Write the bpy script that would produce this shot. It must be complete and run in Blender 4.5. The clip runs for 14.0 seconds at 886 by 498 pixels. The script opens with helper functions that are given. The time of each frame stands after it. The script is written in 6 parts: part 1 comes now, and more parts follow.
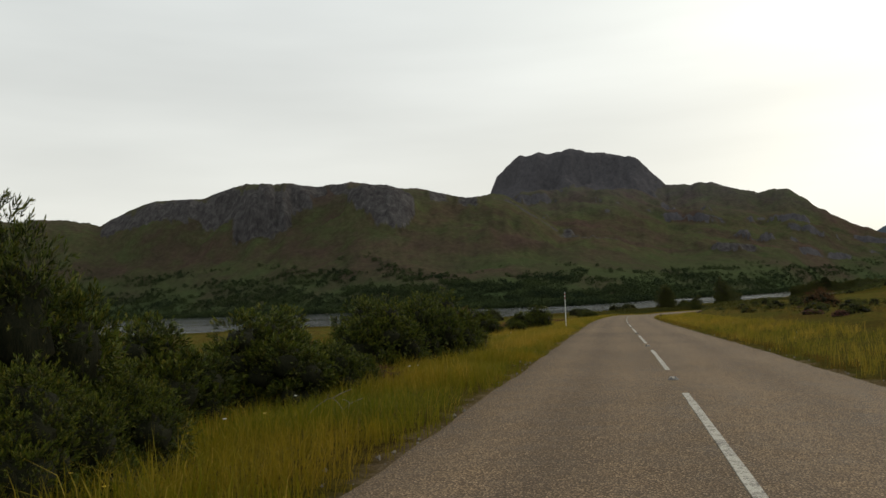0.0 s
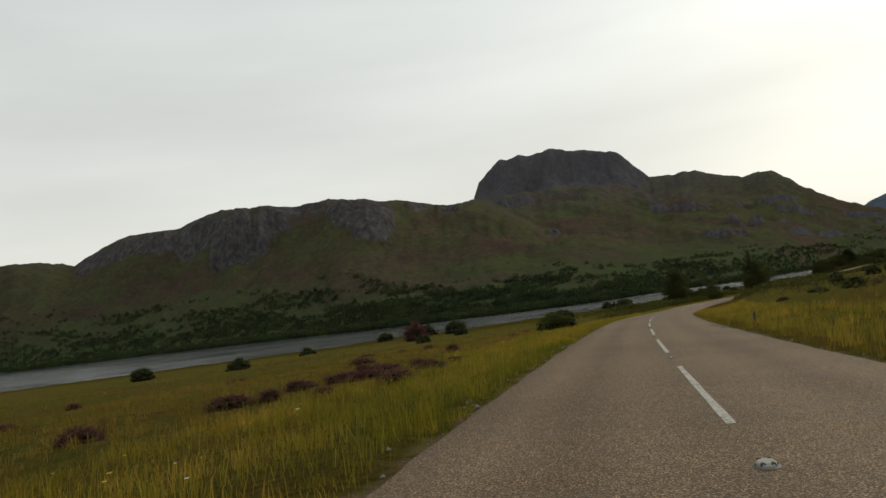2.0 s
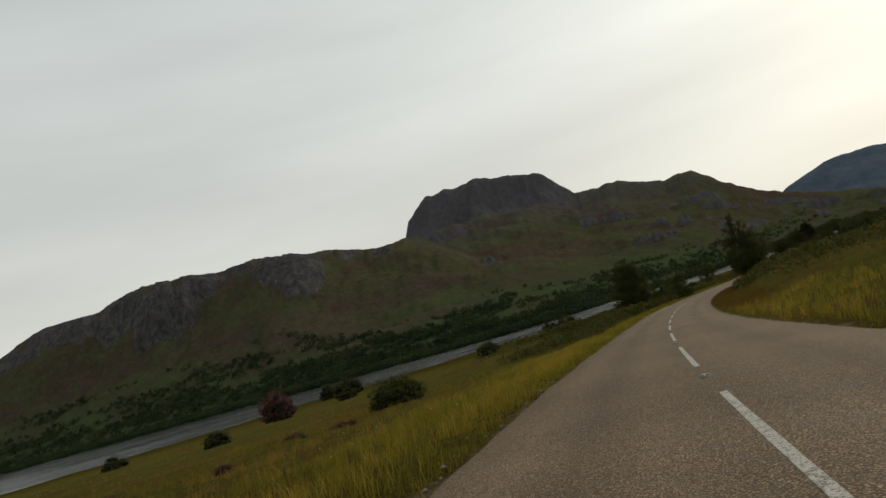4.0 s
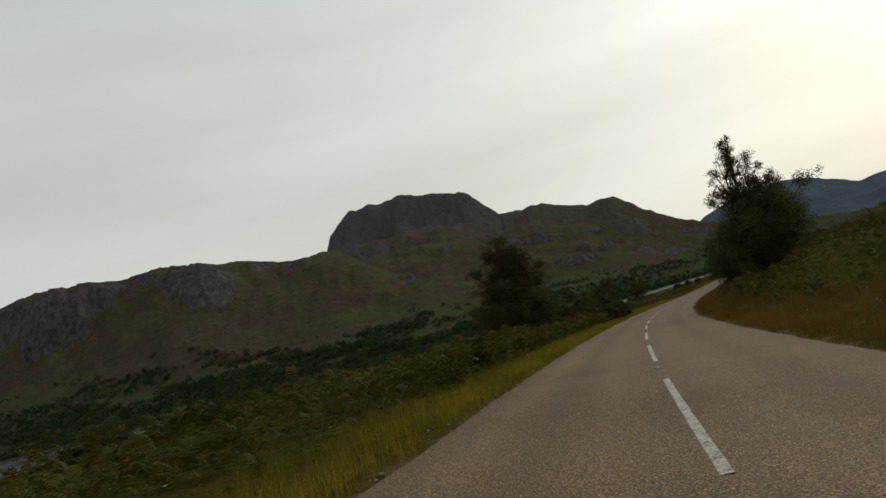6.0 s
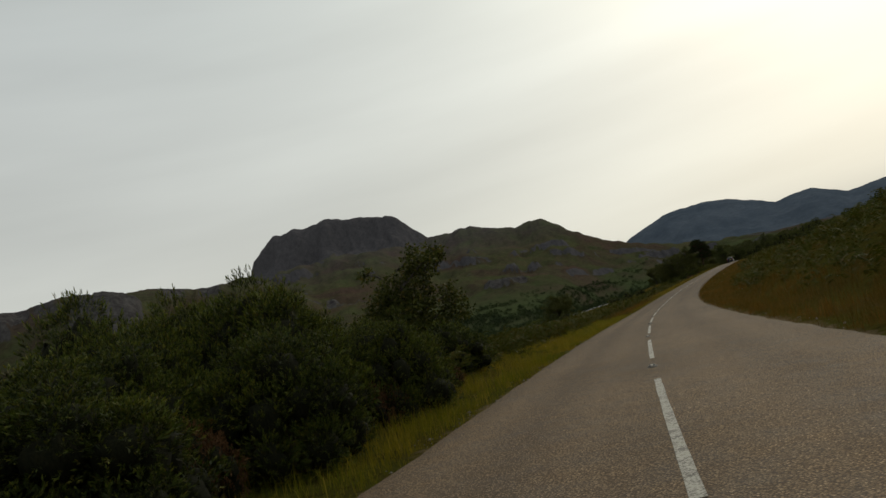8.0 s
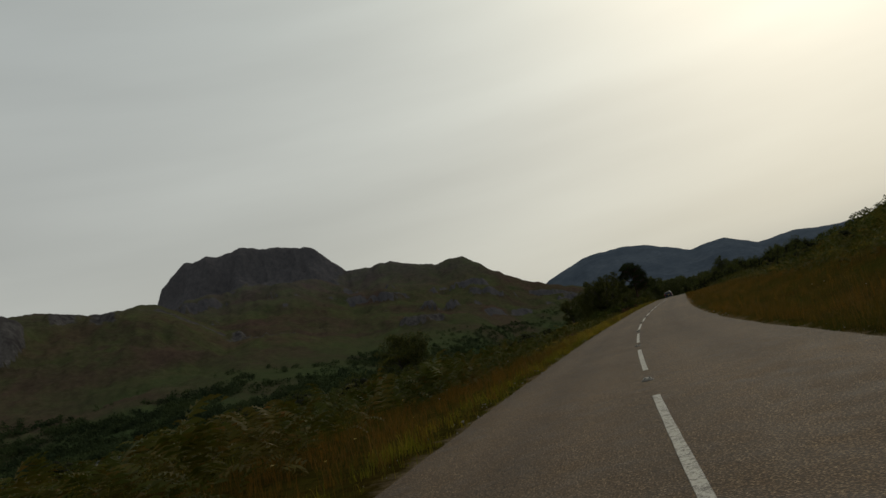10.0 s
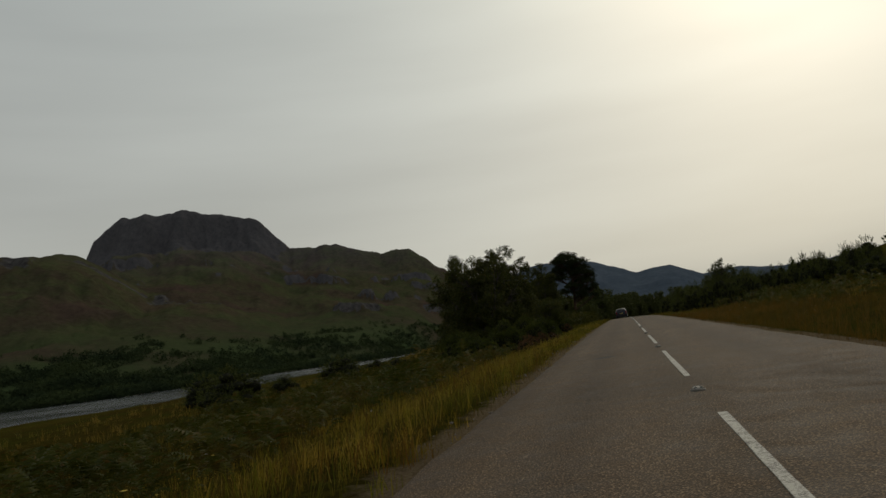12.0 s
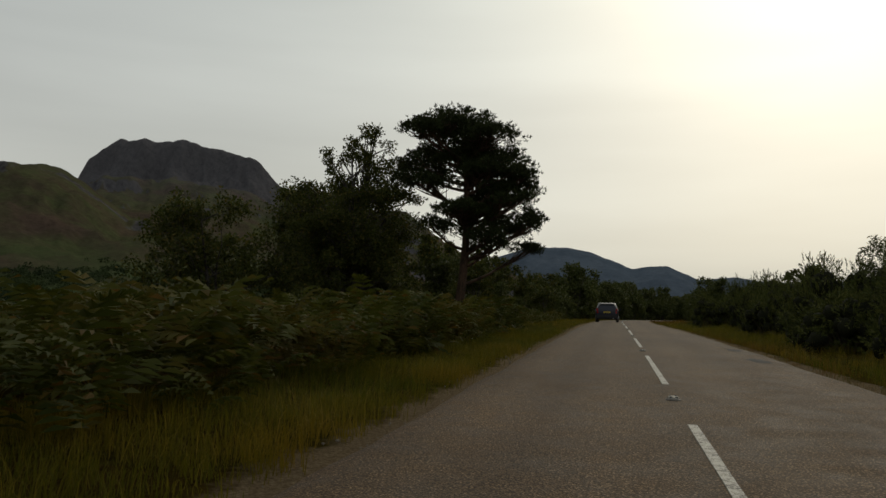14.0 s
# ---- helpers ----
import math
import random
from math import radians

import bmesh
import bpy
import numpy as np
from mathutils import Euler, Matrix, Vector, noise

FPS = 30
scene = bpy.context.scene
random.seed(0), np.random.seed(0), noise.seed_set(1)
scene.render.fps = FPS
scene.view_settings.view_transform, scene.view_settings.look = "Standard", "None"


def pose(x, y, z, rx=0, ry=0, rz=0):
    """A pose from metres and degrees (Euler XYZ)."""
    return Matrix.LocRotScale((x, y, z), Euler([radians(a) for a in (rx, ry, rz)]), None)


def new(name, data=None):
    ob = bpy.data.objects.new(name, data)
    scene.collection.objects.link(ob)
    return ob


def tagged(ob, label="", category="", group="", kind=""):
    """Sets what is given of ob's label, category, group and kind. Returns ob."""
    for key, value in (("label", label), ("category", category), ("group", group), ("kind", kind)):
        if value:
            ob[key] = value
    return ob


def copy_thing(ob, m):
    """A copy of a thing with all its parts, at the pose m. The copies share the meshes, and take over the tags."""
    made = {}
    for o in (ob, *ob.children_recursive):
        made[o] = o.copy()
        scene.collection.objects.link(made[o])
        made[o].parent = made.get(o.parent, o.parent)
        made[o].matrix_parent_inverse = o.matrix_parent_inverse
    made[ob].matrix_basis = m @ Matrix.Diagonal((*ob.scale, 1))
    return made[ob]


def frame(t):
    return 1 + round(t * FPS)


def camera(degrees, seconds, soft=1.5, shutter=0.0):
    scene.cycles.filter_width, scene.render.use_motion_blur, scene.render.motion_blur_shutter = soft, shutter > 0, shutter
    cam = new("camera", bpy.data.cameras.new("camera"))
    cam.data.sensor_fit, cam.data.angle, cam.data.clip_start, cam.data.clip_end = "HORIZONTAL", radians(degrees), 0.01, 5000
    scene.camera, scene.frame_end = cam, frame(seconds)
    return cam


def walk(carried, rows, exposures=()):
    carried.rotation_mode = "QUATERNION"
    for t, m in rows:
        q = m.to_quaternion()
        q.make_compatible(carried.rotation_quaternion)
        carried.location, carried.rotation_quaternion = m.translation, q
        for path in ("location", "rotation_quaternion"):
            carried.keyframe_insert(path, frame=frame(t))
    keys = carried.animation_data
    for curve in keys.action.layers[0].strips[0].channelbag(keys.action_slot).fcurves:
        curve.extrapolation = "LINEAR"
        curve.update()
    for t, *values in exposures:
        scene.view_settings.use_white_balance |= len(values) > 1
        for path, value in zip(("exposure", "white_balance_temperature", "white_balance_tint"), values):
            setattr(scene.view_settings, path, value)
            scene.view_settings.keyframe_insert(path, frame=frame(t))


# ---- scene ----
# Camera path: seconds, place, pitch, roll, yaw.
cam = camera(59.76, 14.0, soft=1.5)
PATH = [
    (0.00, -0.658, -3.673, 1.108, 3.66, 2.45, 13.12),
    (0.50, -0.746, 11.372, 0.782, 4.05, 4.01, 12.93),
    (1.00, -0.945, 26.734, 0.516, 3.75, 3.86, 13.10),
    (1.50, -1.113, 40.938, 0.152, 4.12, 4.93, 12.99),
    (2.00, -1.187, 56.813, -0.175, 4.48, 7.26, 12.67),
    (2.50, -1.064, 71.064, -0.571, 5.63, 11.89, 12.36),
    (3.00, -0.762, 86.683, -1.015, 6.62, 15.60, 11.14),
    (3.60, -0.026, 104.111, -1.408, 6.82, 16.28, 10.05),
    (4.25, 1.408, 122.490, -1.927, 6.65, 15.39, 7.81),
    (4.90, 3.500, 141.197, -2.562, 6.38, 14.02, 5.49),
    (5.50, 6.049, 159.527, -3.082, 6.28, 13.41, 4.24),
    (6.00, 8.636, 175.229, -3.470, 6.56, 14.38, 2.91),
    (6.50, 11.636, 191.013, -3.910, 6.52, 13.64, 1.72),
    (7.00, 15.022, 207.186, -4.326, 6.44, 14.05, 0.54),
    (7.50, 18.313, 221.277, -4.551, 6.71, 14.97, -0.84),
    (8.00, 22.464, 237.304, -4.883, 7.08, 15.72, -2.25),
    (8.60, 27.786, 255.318, -5.169, 7.36, 15.74, -3.53),
    (9.25, 34.316, 275.280, -5.469, 7.83, 15.17, -5.84),
    (9.90, 41.488, 295.297, -5.699, 8.20, 14.30, -8.16),
    (10.50, 48.598, 313.440, -5.713, 8.21, 13.49, -9.41),
    (11.00, 55.201, 328.773, -5.503, 7.80, 12.23, -10.87),
    (11.50, 61.200, 342.214, -5.134, 7.16, 9.98, -12.08),
    (12.00, 68.383, 357.391, -4.903, 6.93, 7.14, -13.11),
    (12.50, 75.166, 371.195, -4.691, 6.21, 4.42, -13.78),
    (13.00, 82.426, 385.781, -4.402, 5.56, 1.90, -14.31),
    (13.50, 89.573, 399.873, -4.231, 4.83, 0.10, -14.13),
    (14.00, 96.544, 413.812, -4.014, 4.63, -1.06, -14.03),
]

# the clip's camera closes its aperture as it turns towards the veiled sun
EXPOSURES = [(0.0, 0.22), (1.5, 0.18), (3.0, 0.02), (5.5, -0.15), (8.0, -0.25), (10.5, -0.74), (11.5, -0.80), (12.5, -0.72), (13.2, -0.66), (14.0, -0.48)]
walk(cam, [(t, pose(x, y, z, 90 + p, r, w)) for t, x, y, z, p, r, w in PATH], [(t, e, 6900, float(np.interp(t, [0, 5, 10, 14], [10, 9, 7.5, 8]))) for t, e in EXPOSURES])

# ---- world and sun: an overcast sky with the sun veiled ahead and to the right ----
SUN_AZ, SUN_EL = radians(43), radians(32)
SUN_DIR = Vector((math.sin(SUN_AZ) * math.cos(SUN_EL), math.cos(SUN_AZ) * math.cos(SUN_EL), math.sin(SUN_EL)))
world = bpy.data.worlds.new("overcast_sky")
scene.world = world
world.use_nodes = True


def build_sky():
    nt = world.node_tree
    nt.nodes.clear()
    n, link = nt.nodes.new, nt.links.new
    out, bg = n("ShaderNodeOutputWorld"), n("ShaderNodeBackground")
    tc = n("ShaderNodeTexCoord")
    sky = n("ShaderNodeTexSky")
    sky.sky_type, sky.sun_disc = "NISHITA", False
    sky.sun_elevation, sky.sun_rotation = SUN_EL, SUN_AZ
    sky.dust_density, sky.air_density = 6.0, 1.0
    sep = n("ShaderNodeSeparateXYZ")
    link(tc.outputs["Generated"], sep.inputs[0])
    # cloud deck: pale and warm at the horizon, greyer above
    ramp = n("ShaderNodeValToRGB")
    link(sep.outputs["Z"], ramp.inputs[0])
    cr = ramp.color_ramp
    cr.elements[0].position, cr.elements[0].color = 0.0, (0.585, 0.600, 0.575, 1)
    cr.elements[1].position, cr.elements[1].color = 1.0, (0.36, 0.385, 0.39, 1)
    e = cr.elements.new(0.12)
    e.color = (0.60, 0.625, 0.615, 1)
    e = cr.elements.new(0.45)
    e.color = (0.485, 0.525, 0.54, 1)
    # streaks of cloud
    mp = n("ShaderNodeMapping")
    mp.inputs["Scale"].default_value = (1.0, 1.6, 7.0)
    mp.inputs["Rotation"].default_value = (0.10, 0.16, 0.5)
    link(tc.outputs["Generated"], mp.inputs[0])
    nz = n("ShaderNodeTexNoise")
    nz.inputs["Scale"].default_value, nz.inputs["Detail"].default_value, nz.inputs["Roughness"].default_value = 1.3, 4.0, 0.45
    link(mp.outputs[0], nz.inputs["Vector"])
    mr = n("ShaderNodeMapRange")
    mr.inputs[1].default_value, mr.inputs[2].default_value = 0.3, 0.7
    mr.inputs[3].default_value, mr.inputs[4].default_value = 0.87, 1.11
    link(nz.outputs[0], mr.inputs[0])
    mul = n("ShaderNodeVectorMath")
    mul.operation = "MULTIPLY"
    link(ramp.outputs[0], mul.inputs[0])
    link(mr.outputs[0], mul.inputs[1])
    # the veiled sun's broad glow
    dot = n("ShaderNodeVectorMath")
    dot.operation = "DOT_PRODUCT"
    nrm = n("ShaderNodeVectorMath")
    nrm.operation = "NORMALIZE"
    link(tc.outputs["Generated"], nrm.inputs[0])
    link(nrm.outputs[0], dot.inputs[0])
    dot.inputs[1].default_value = SUN_DIR
    glow = None
    for power, gain in ((3.5, 0.27), (20.0, 0.20)):
        cl = n("ShaderNodeMath")
        cl.operation = "MAXIMUM"
        link(dot.outputs["Value"], cl.inputs[0])
        pw = n("ShaderNodeMath")
        pw.operation = "POWER"
        link(cl.outputs[0], pw.inputs[0])
        pw.inputs[1].default_value = power
        g = n("ShaderNodeVectorMath")
        g.operation = "SCALE"
        g.inputs[0].default_value = (0.865 * gain, 1.0 * gain, 0.89 * gain)
        link(pw.outputs[0], g.inputs["Scale"])
        if glow is None:
            glow = g
        else:
            add = n("ShaderNodeVectorMath")
            add.operation = "ADD"
            link(glow.outputs[0], add.inputs[0])
            link(g.outputs[0], add.inputs[1])
            glow = add
    bank = n("ShaderNodeMapRange")
    for i, v in enumerate((0.02, 0.42, 0.52, 1.0)):
        bank.inputs[i + 1].default_value = v
    link(sep.outputs["Z"], bank.inputs[0])
    veil = n("ShaderNodeVectorMath")
    veil.operation = "SCALE"
    link(glow.outputs[0], veil.inputs[0])
    link(bank.outputs[0], veil.inputs["Scale"])
    gm = n("ShaderNodeVectorMath")
    gm.operation = "MULTIPLY"
    link(veil.outputs[0], gm.inputs[0])
    link(mr.outputs[0], gm.inputs[1])
    a1 = n("ShaderNodeVectorMath")
    a1.operation = "ADD"
    link(mul.outputs[0], a1.inputs[0])
    link(gm.outputs[0], a1.inputs[1])
    sc = n("ShaderNodeVectorMath")
    sc.operation = "SCALE"
    sc.inputs["Scale"].default_value = 0.02
    link(sky.outputs[0], sc.inputs[0])
    a2 = n("ShaderNodeVectorMath")
    a2.operation = "ADD"
    link(a1.outputs[0], a2.inputs[0])
    link(sc.outputs[0], a2.inputs[1])
    link(a2.outputs[0], bg.inputs[0])
    bg.inputs[1].default_value = 1.0
    link(bg.outputs[0], out.inputs[0])


build_sky()
sun_data = bpy.data.lights.new("sun", "SUN")
sun_data.energy, sun_data.angle, sun_data.color = 0.5, radians(18), (1.0, 0.95, 0.86)
sun = new("sun", sun_data)
sun.matrix_world = Matrix.Translation((0, 0, 60)) @ (-SUN_DIR).to_track_quat("-Z", "Y").to_matrix().to_4x4()


# ---- materials ----
def material(name):
    m = bpy.data.materials.new(name)
    m.use_nodes = True
    nt = m.node_tree
    nt.nodes.clear()
    return m, nt, nt.nodes.new, nt.links.new


def noise_node(nt, vec, scale, detail=4.0, rough=0.55, dist=0.0):
    nz = nt.nodes.new("ShaderNodeTexNoise")
    nz.inputs["Scale"].default_value, nz.inputs["Detail"].default_value = scale, detail
    nz.inputs["Roughness"].default_value, nz.inputs["Distortion"].default_value = rough, dist
    nt.links.new(vec, nz.inputs["Vector"])
    return nz.outputs[0]


def ramp_node(nt, fac, stops):
    r = nt.nodes.new("ShaderNodeValToRGB")
    nt.links.new(fac, r.inputs[0])
    els = r.color_ramp.elements
    els[0].position, els[1].position = stops[0][0], stops[-1][0]
    els[0].color, els[1].color = (*stops[0][1], 1), (*stops[-1][1], 1)
    for p, c in stops[1:-1]:
        els.new(p).color = (*c, 1)
    return r.outputs[0]


def mix_node(nt, fac, a, b, mode="MIX"):
    m = nt.nodes.new("ShaderNodeMix")
    m.data_type, m.blend_type = "RGBA", mode
    for sock, val in ((m.inputs[0], fac), (m.inputs[6], a), (m.inputs[7], b)):
        if isinstance(val, bpy.types.NodeSocket):
            nt.links.new(val, sock)
        elif isinstance(val, tuple):
            sock.default_value = (*val, 1)
        else:
            sock.default_value = val
    return m.outputs[2]


def range_node(nt, val, a, b, c=0.0, d=1.0):
    r = nt.nodes.new("ShaderNodeMapRange")
    nt.links.new(val, r.inputs[0])
    for i, v in enumerate((a, b, c, d)):
        r.inputs[i + 1].default_value = v
    return r.outputs[0]


def finish(nt, colour, rough=0.8, bump=None, bump_strength=0.4, bump_distance=0.02, translucent=0.0, specular=0.3, metallic=0.0):
    n, link = nt.nodes.new, nt.links.new
    b, out = n("ShaderNodeBsdfPrincipled"), n("ShaderNodeOutputMaterial")
    for sock, val in ((b.inputs["Base Color"], colour), (b.inputs["Roughness"], rough)):
        if isinstance(val, bpy.types.NodeSocket):
            link(val, sock)
        elif isinstance(val, tuple):
            sock.default_value = (*val, 1)
        else:
            sock.default_value = val
    b.inputs["Specular IOR Level"].default_value, b.inputs["Metallic"].default_value = specular, metallic
    if bump is not None:
        bp = n("ShaderNodeBump")
        bp.inputs["Strength"].default_value, bp.inputs["Distance"].default_value = bump_strength, bump_distance
        link(bump, bp.inputs["Height"])
        link(bp.outputs[0], b.inputs["Normal"])
    last = b.outputs[0]
    if translucent:
        t, mx = n("ShaderNodeBsdfTranslucent"), n("ShaderNodeMixShader")
        if isinstance(colour, bpy.types.NodeSocket):
            link(colour, t.inputs[0])
        else:
            t.inputs[0].default_value = (*colour, 1)
        mx.inputs[0].default_value = translucent
        link(last, mx.inputs[1])
        link(t.outputs[0], mx.inputs[2])
        last = mx.outputs[0]
    link(last, out.inputs[0])


def plain(name, colour, rough=0.6, specular=0.4, metallic=0.0, grain=30.0, vary=0.15):
    m, nt, n, _ = material(name)
    co = n("ShaderNodeTexCoord").outputs["Object"]
    f = noise_node(nt, co, grain, 5)
    c = mix_node(nt, f, tuple(v * (1 - vary) for v in colour), tuple(min(1, v * (1 + vary)) for v in colour))
    finish(nt, c, rough, f, 0.15, 0.003, specular=specular, metallic=metallic)
    return m


def foliage(name, stops, patch_stops=None, patch_scale=0.35, translucent=0.3, rough=0.55, specular=0.3):
    """Leaves whose tint varies from leaf to leaf and, more slowly, from place to place."""
    m, nt, n, _ = material(name)
    geo = n("ShaderNodeNewGeometry")
    rnd = geo.outputs["Random Per Island"]
    c = ramp_node(nt, rnd, stops)
    if patch_stops:
        f = noise_node(nt, geo.outputs["Position"], patch_scale, 3)
        p = ramp_node(nt, range_node(nt, f, 0.36, 0.64), patch_stops)
        c = mix_node(nt, 0.6, c, p)
    finish(nt, c, rough, translucent=translucent, specular=specular)
    return m


def gorse_material():
    """Spiny needles: yellower young tips; light on tips and shade at roots painted in."""
    m, nt, n, _ = material("gorse_needle")
    geo = n("ShaderNodeNewGeometry")
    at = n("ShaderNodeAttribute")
    at.attribute_name = "along_fac"
    root_shade = ramp_node(nt, geo.outputs["Random Per Island"], [(0.0, (0.014, 0.022, 0.004)), (0.7, (0.028, 0.040, 0.006)), (1.0, (0.055, 0.042, 0.010))])
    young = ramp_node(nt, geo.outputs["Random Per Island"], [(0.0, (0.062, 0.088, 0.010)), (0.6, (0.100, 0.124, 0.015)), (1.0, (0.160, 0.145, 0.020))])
    c = mix_node(nt, range_node(nt, at.outputs["Fac"], 0.35, 1.05), root_shade, young)
    patch = noise_node(nt, geo.outputs["Position"], 0.9, 3)
    c = mix_node(nt, 1.0, c, ramp_node(nt, patch, [(0.35, (0.72, 0.76, 0.8)), (0.65, (1.22, 1.16, 1.0))]), "MULTIPLY")
    finish(nt, c, 0.6, translucent=0.12, specular=0.15)
    return m


def asphalt_material():
    m, nt, n, link = material("asphalt")
    pos = n("ShaderNodeNewGeometry").outputs["Position"]
    vor = n("ShaderNodeTexVoronoi")
    vor.inputs["Scale"].default_value = 70.0
    link(pos, vor.inputs["Vector"])
    chips = n("ShaderNodeSeparateColor")
    link(vor.outputs["Color"], chips.inputs[0])
    stone = ramp_node(nt, chips.outputs[0], [(0.0, (0.140, 0.097, 0.060)), (0.45, (0.250, 0.176, 0.106)), (0.82, (0.352, 0.250, 0.152)), (0.95, (0.45, 0.325, 0.200)), (1.0, (0.55, 0.410, 0.262))])
    gap = range_node(nt, vor.outputs["Distance"], 0.25, 0.62)
    c = mix_node(nt, gap, stone, (0.082, 0.057, 0.036))
    broad = noise_node(nt, pos, 0.22, 4, 0.6)
    c = mix_node(nt, 1.0, c, ramp_node(nt, broad, [(0.3, (0.80, 0.79, 0.78)), (0.7, (1.14, 1.12, 1.10))]), "MULTIPLY")
    fine = noise_node(nt, pos, 2.6, 6, 0.65)
    c = mix_node(nt, 1.0, c, ramp_node(nt, fine, [(0.3, (0.82, 0.82, 0.82)), (0.7, (1.14, 1.13, 1.12))]), "MULTIPLY")
    # traffic wear: polished wheel tracks and an oily strip between them
    uv = n("ShaderNodeUVMap")
    uv.uv_map = "lane"
    sep = n("ShaderNodeSeparateXYZ")
    link(uv.outputs[0], sep.inputs[0])
    track = ramp_node(nt, sep.outputs["X"], [(0.0, (0.80, 0.78, 0.76)), (0.06, (0.92, 0.91, 0.9)), (0.13, (1.10, 1.09, 1.08)), (0.245, (0.80, 0.79, 0.79)), (0.36, (1.10, 1.09, 1.08)), (0.48, (0.92, 0.92, 0.92)), (0.63, (1.12, 1.11, 1.1)), (0.755, (0.84, 0.83, 0.83)), (0.87, (1.10, 1.09, 1.08)), (1.0, (0.84, 0.82, 0.8))])
    c = mix_node(nt, 0.85, c, track, "MULTIPLY")
    # asphalt colour darkened further along, painting in the dimmer, backlit stretch
    along_fac = range_node(nt, sep.outputs["Y"], 235.0, 330.0)
    c = mix_node(nt, along_fac, c, mix_node(nt, 1.0, c, (0.66, 0.63, 0.60), "MULTIPLY"))
    finish(nt, c, range_node(nt, fine, 0.3, 0.7, 0.62, 0.85), vor.outputs["Distance"], 0.7, 0.006, specular=0.1)
    return m


def paint_material():
    m, nt, n, link = material("worn_white_paint")
    pos = n("ShaderNodeNewGeometry").outputs["Position"]
    vor = n("ShaderNodeTexVoronoi")
    vor.inputs["Scale"].default_value = 62.0
    link(pos, vor.inputs["Vector"])
    worn = noise_node(nt, pos, 9.0, 6, 0.7)
    fine = noise_node(nt, pos, 60.0, 3, 0.7)
    f = range_node(nt, mix_node(nt, 0.5, worn, fine), 0.47, 0.57)
    c = ramp_node(nt, worn, [(0.3, (0.36, 0.335, 0.28)), (0.7, (0.52, 0.49, 0.42))])
    c = mix_node(nt, f, c, (0.10, 0.088, 0.072))
    finish(nt, c, 0.6, vor.outputs["Distance"], 0.5, 0.004)
    return m


def ground_material():
    """Rough grazing: bleached grass, green flushes, heather and peat."""
    m, nt, n, link = material("rough_grass_and_heath")
    pos = n("ShaderNodeNewGeometry").outputs["Position"]
    big = noise_node(nt, pos, 0.045, 5, 0.6, 0.4)
    mid = noise_node(nt, pos, 0.6, 8, 0.72)
    fine = noise_node(nt, pos, 5.0, 8, 0.78)
    c = ramp_node(nt, range_node(nt, big, 0.3, 0.7), [(0.0, (0.086, 0.054, 0.020)), (0.35, (0.125, 0.092, 0.024)), (0.6, (0.090, 0.098, 0.020)), (1.0, (0.170, 0.116, 0.030))])
    c2 = ramp_node(nt, mid, [(0.36, (0.042, 0.026, 0.013)), (0.47, (0.080, 0.056, 0.019)), (0.55, (0.064, 0.070, 0.018)), (0.66, (0.130, 0.092, 0.027))])
    c = mix_node(nt, 0.5, c, c2)
    c = mix_node(nt, 1.0, c, ramp_node(nt, fine, [(0.32, (0.42, 0.42, 0.42)), (0.68, (1.42, 1.40, 1.30))]), "MULTIPLY")
    uv = n("ShaderNodeUVMap")
    uv.uv_map = "lane"
    sep = n("ShaderNodeSeparateXYZ")
    link(uv.outputs[0], sep.inputs[0])
    # ground colour darkened further along too, as if less lit there
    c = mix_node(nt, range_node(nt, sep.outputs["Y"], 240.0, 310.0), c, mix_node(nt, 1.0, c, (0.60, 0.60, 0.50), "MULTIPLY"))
    # soil and grit along the tarmac
    wob = n("ShaderNodeMath")
    wob.operation = "MULTIPLY_ADD"
    link(noise_node(nt, pos, 1.3, 5, 0.7), wob.inputs[0])
    wob.inputs[1].default_value = 1.1
    shoulder = n("ShaderNodeMath")
    shoulder.operation = "SUBTRACT"
    link(sep.outputs["X"], shoulder.inputs[0])
    link(range_node(nt, sep.outputs["Y"], 350.0, 375.0, 0.0, 0.24), shoulder.inputs[1])
    link(shoulder.outputs[0], wob.inputs[2])
    grit = ramp_node(nt, noise_node(nt, pos, 34.0, 5, 0.7), [(0.3, (0.10, 0.070, 0.042)), (0.55, (0.20, 0.148, 0.090)), (0.75, (0.34, 0.27, 0.18))])
    c = mix_node(nt, range_node(nt, wob.outputs[0], 0.60, 0.80, 1.0, 0.0), c, grit)
    finish(nt, c, 0.95, mix_node(nt, 0.5, fine, mid), 1.0, 0.30, specular=0.0)
    return m


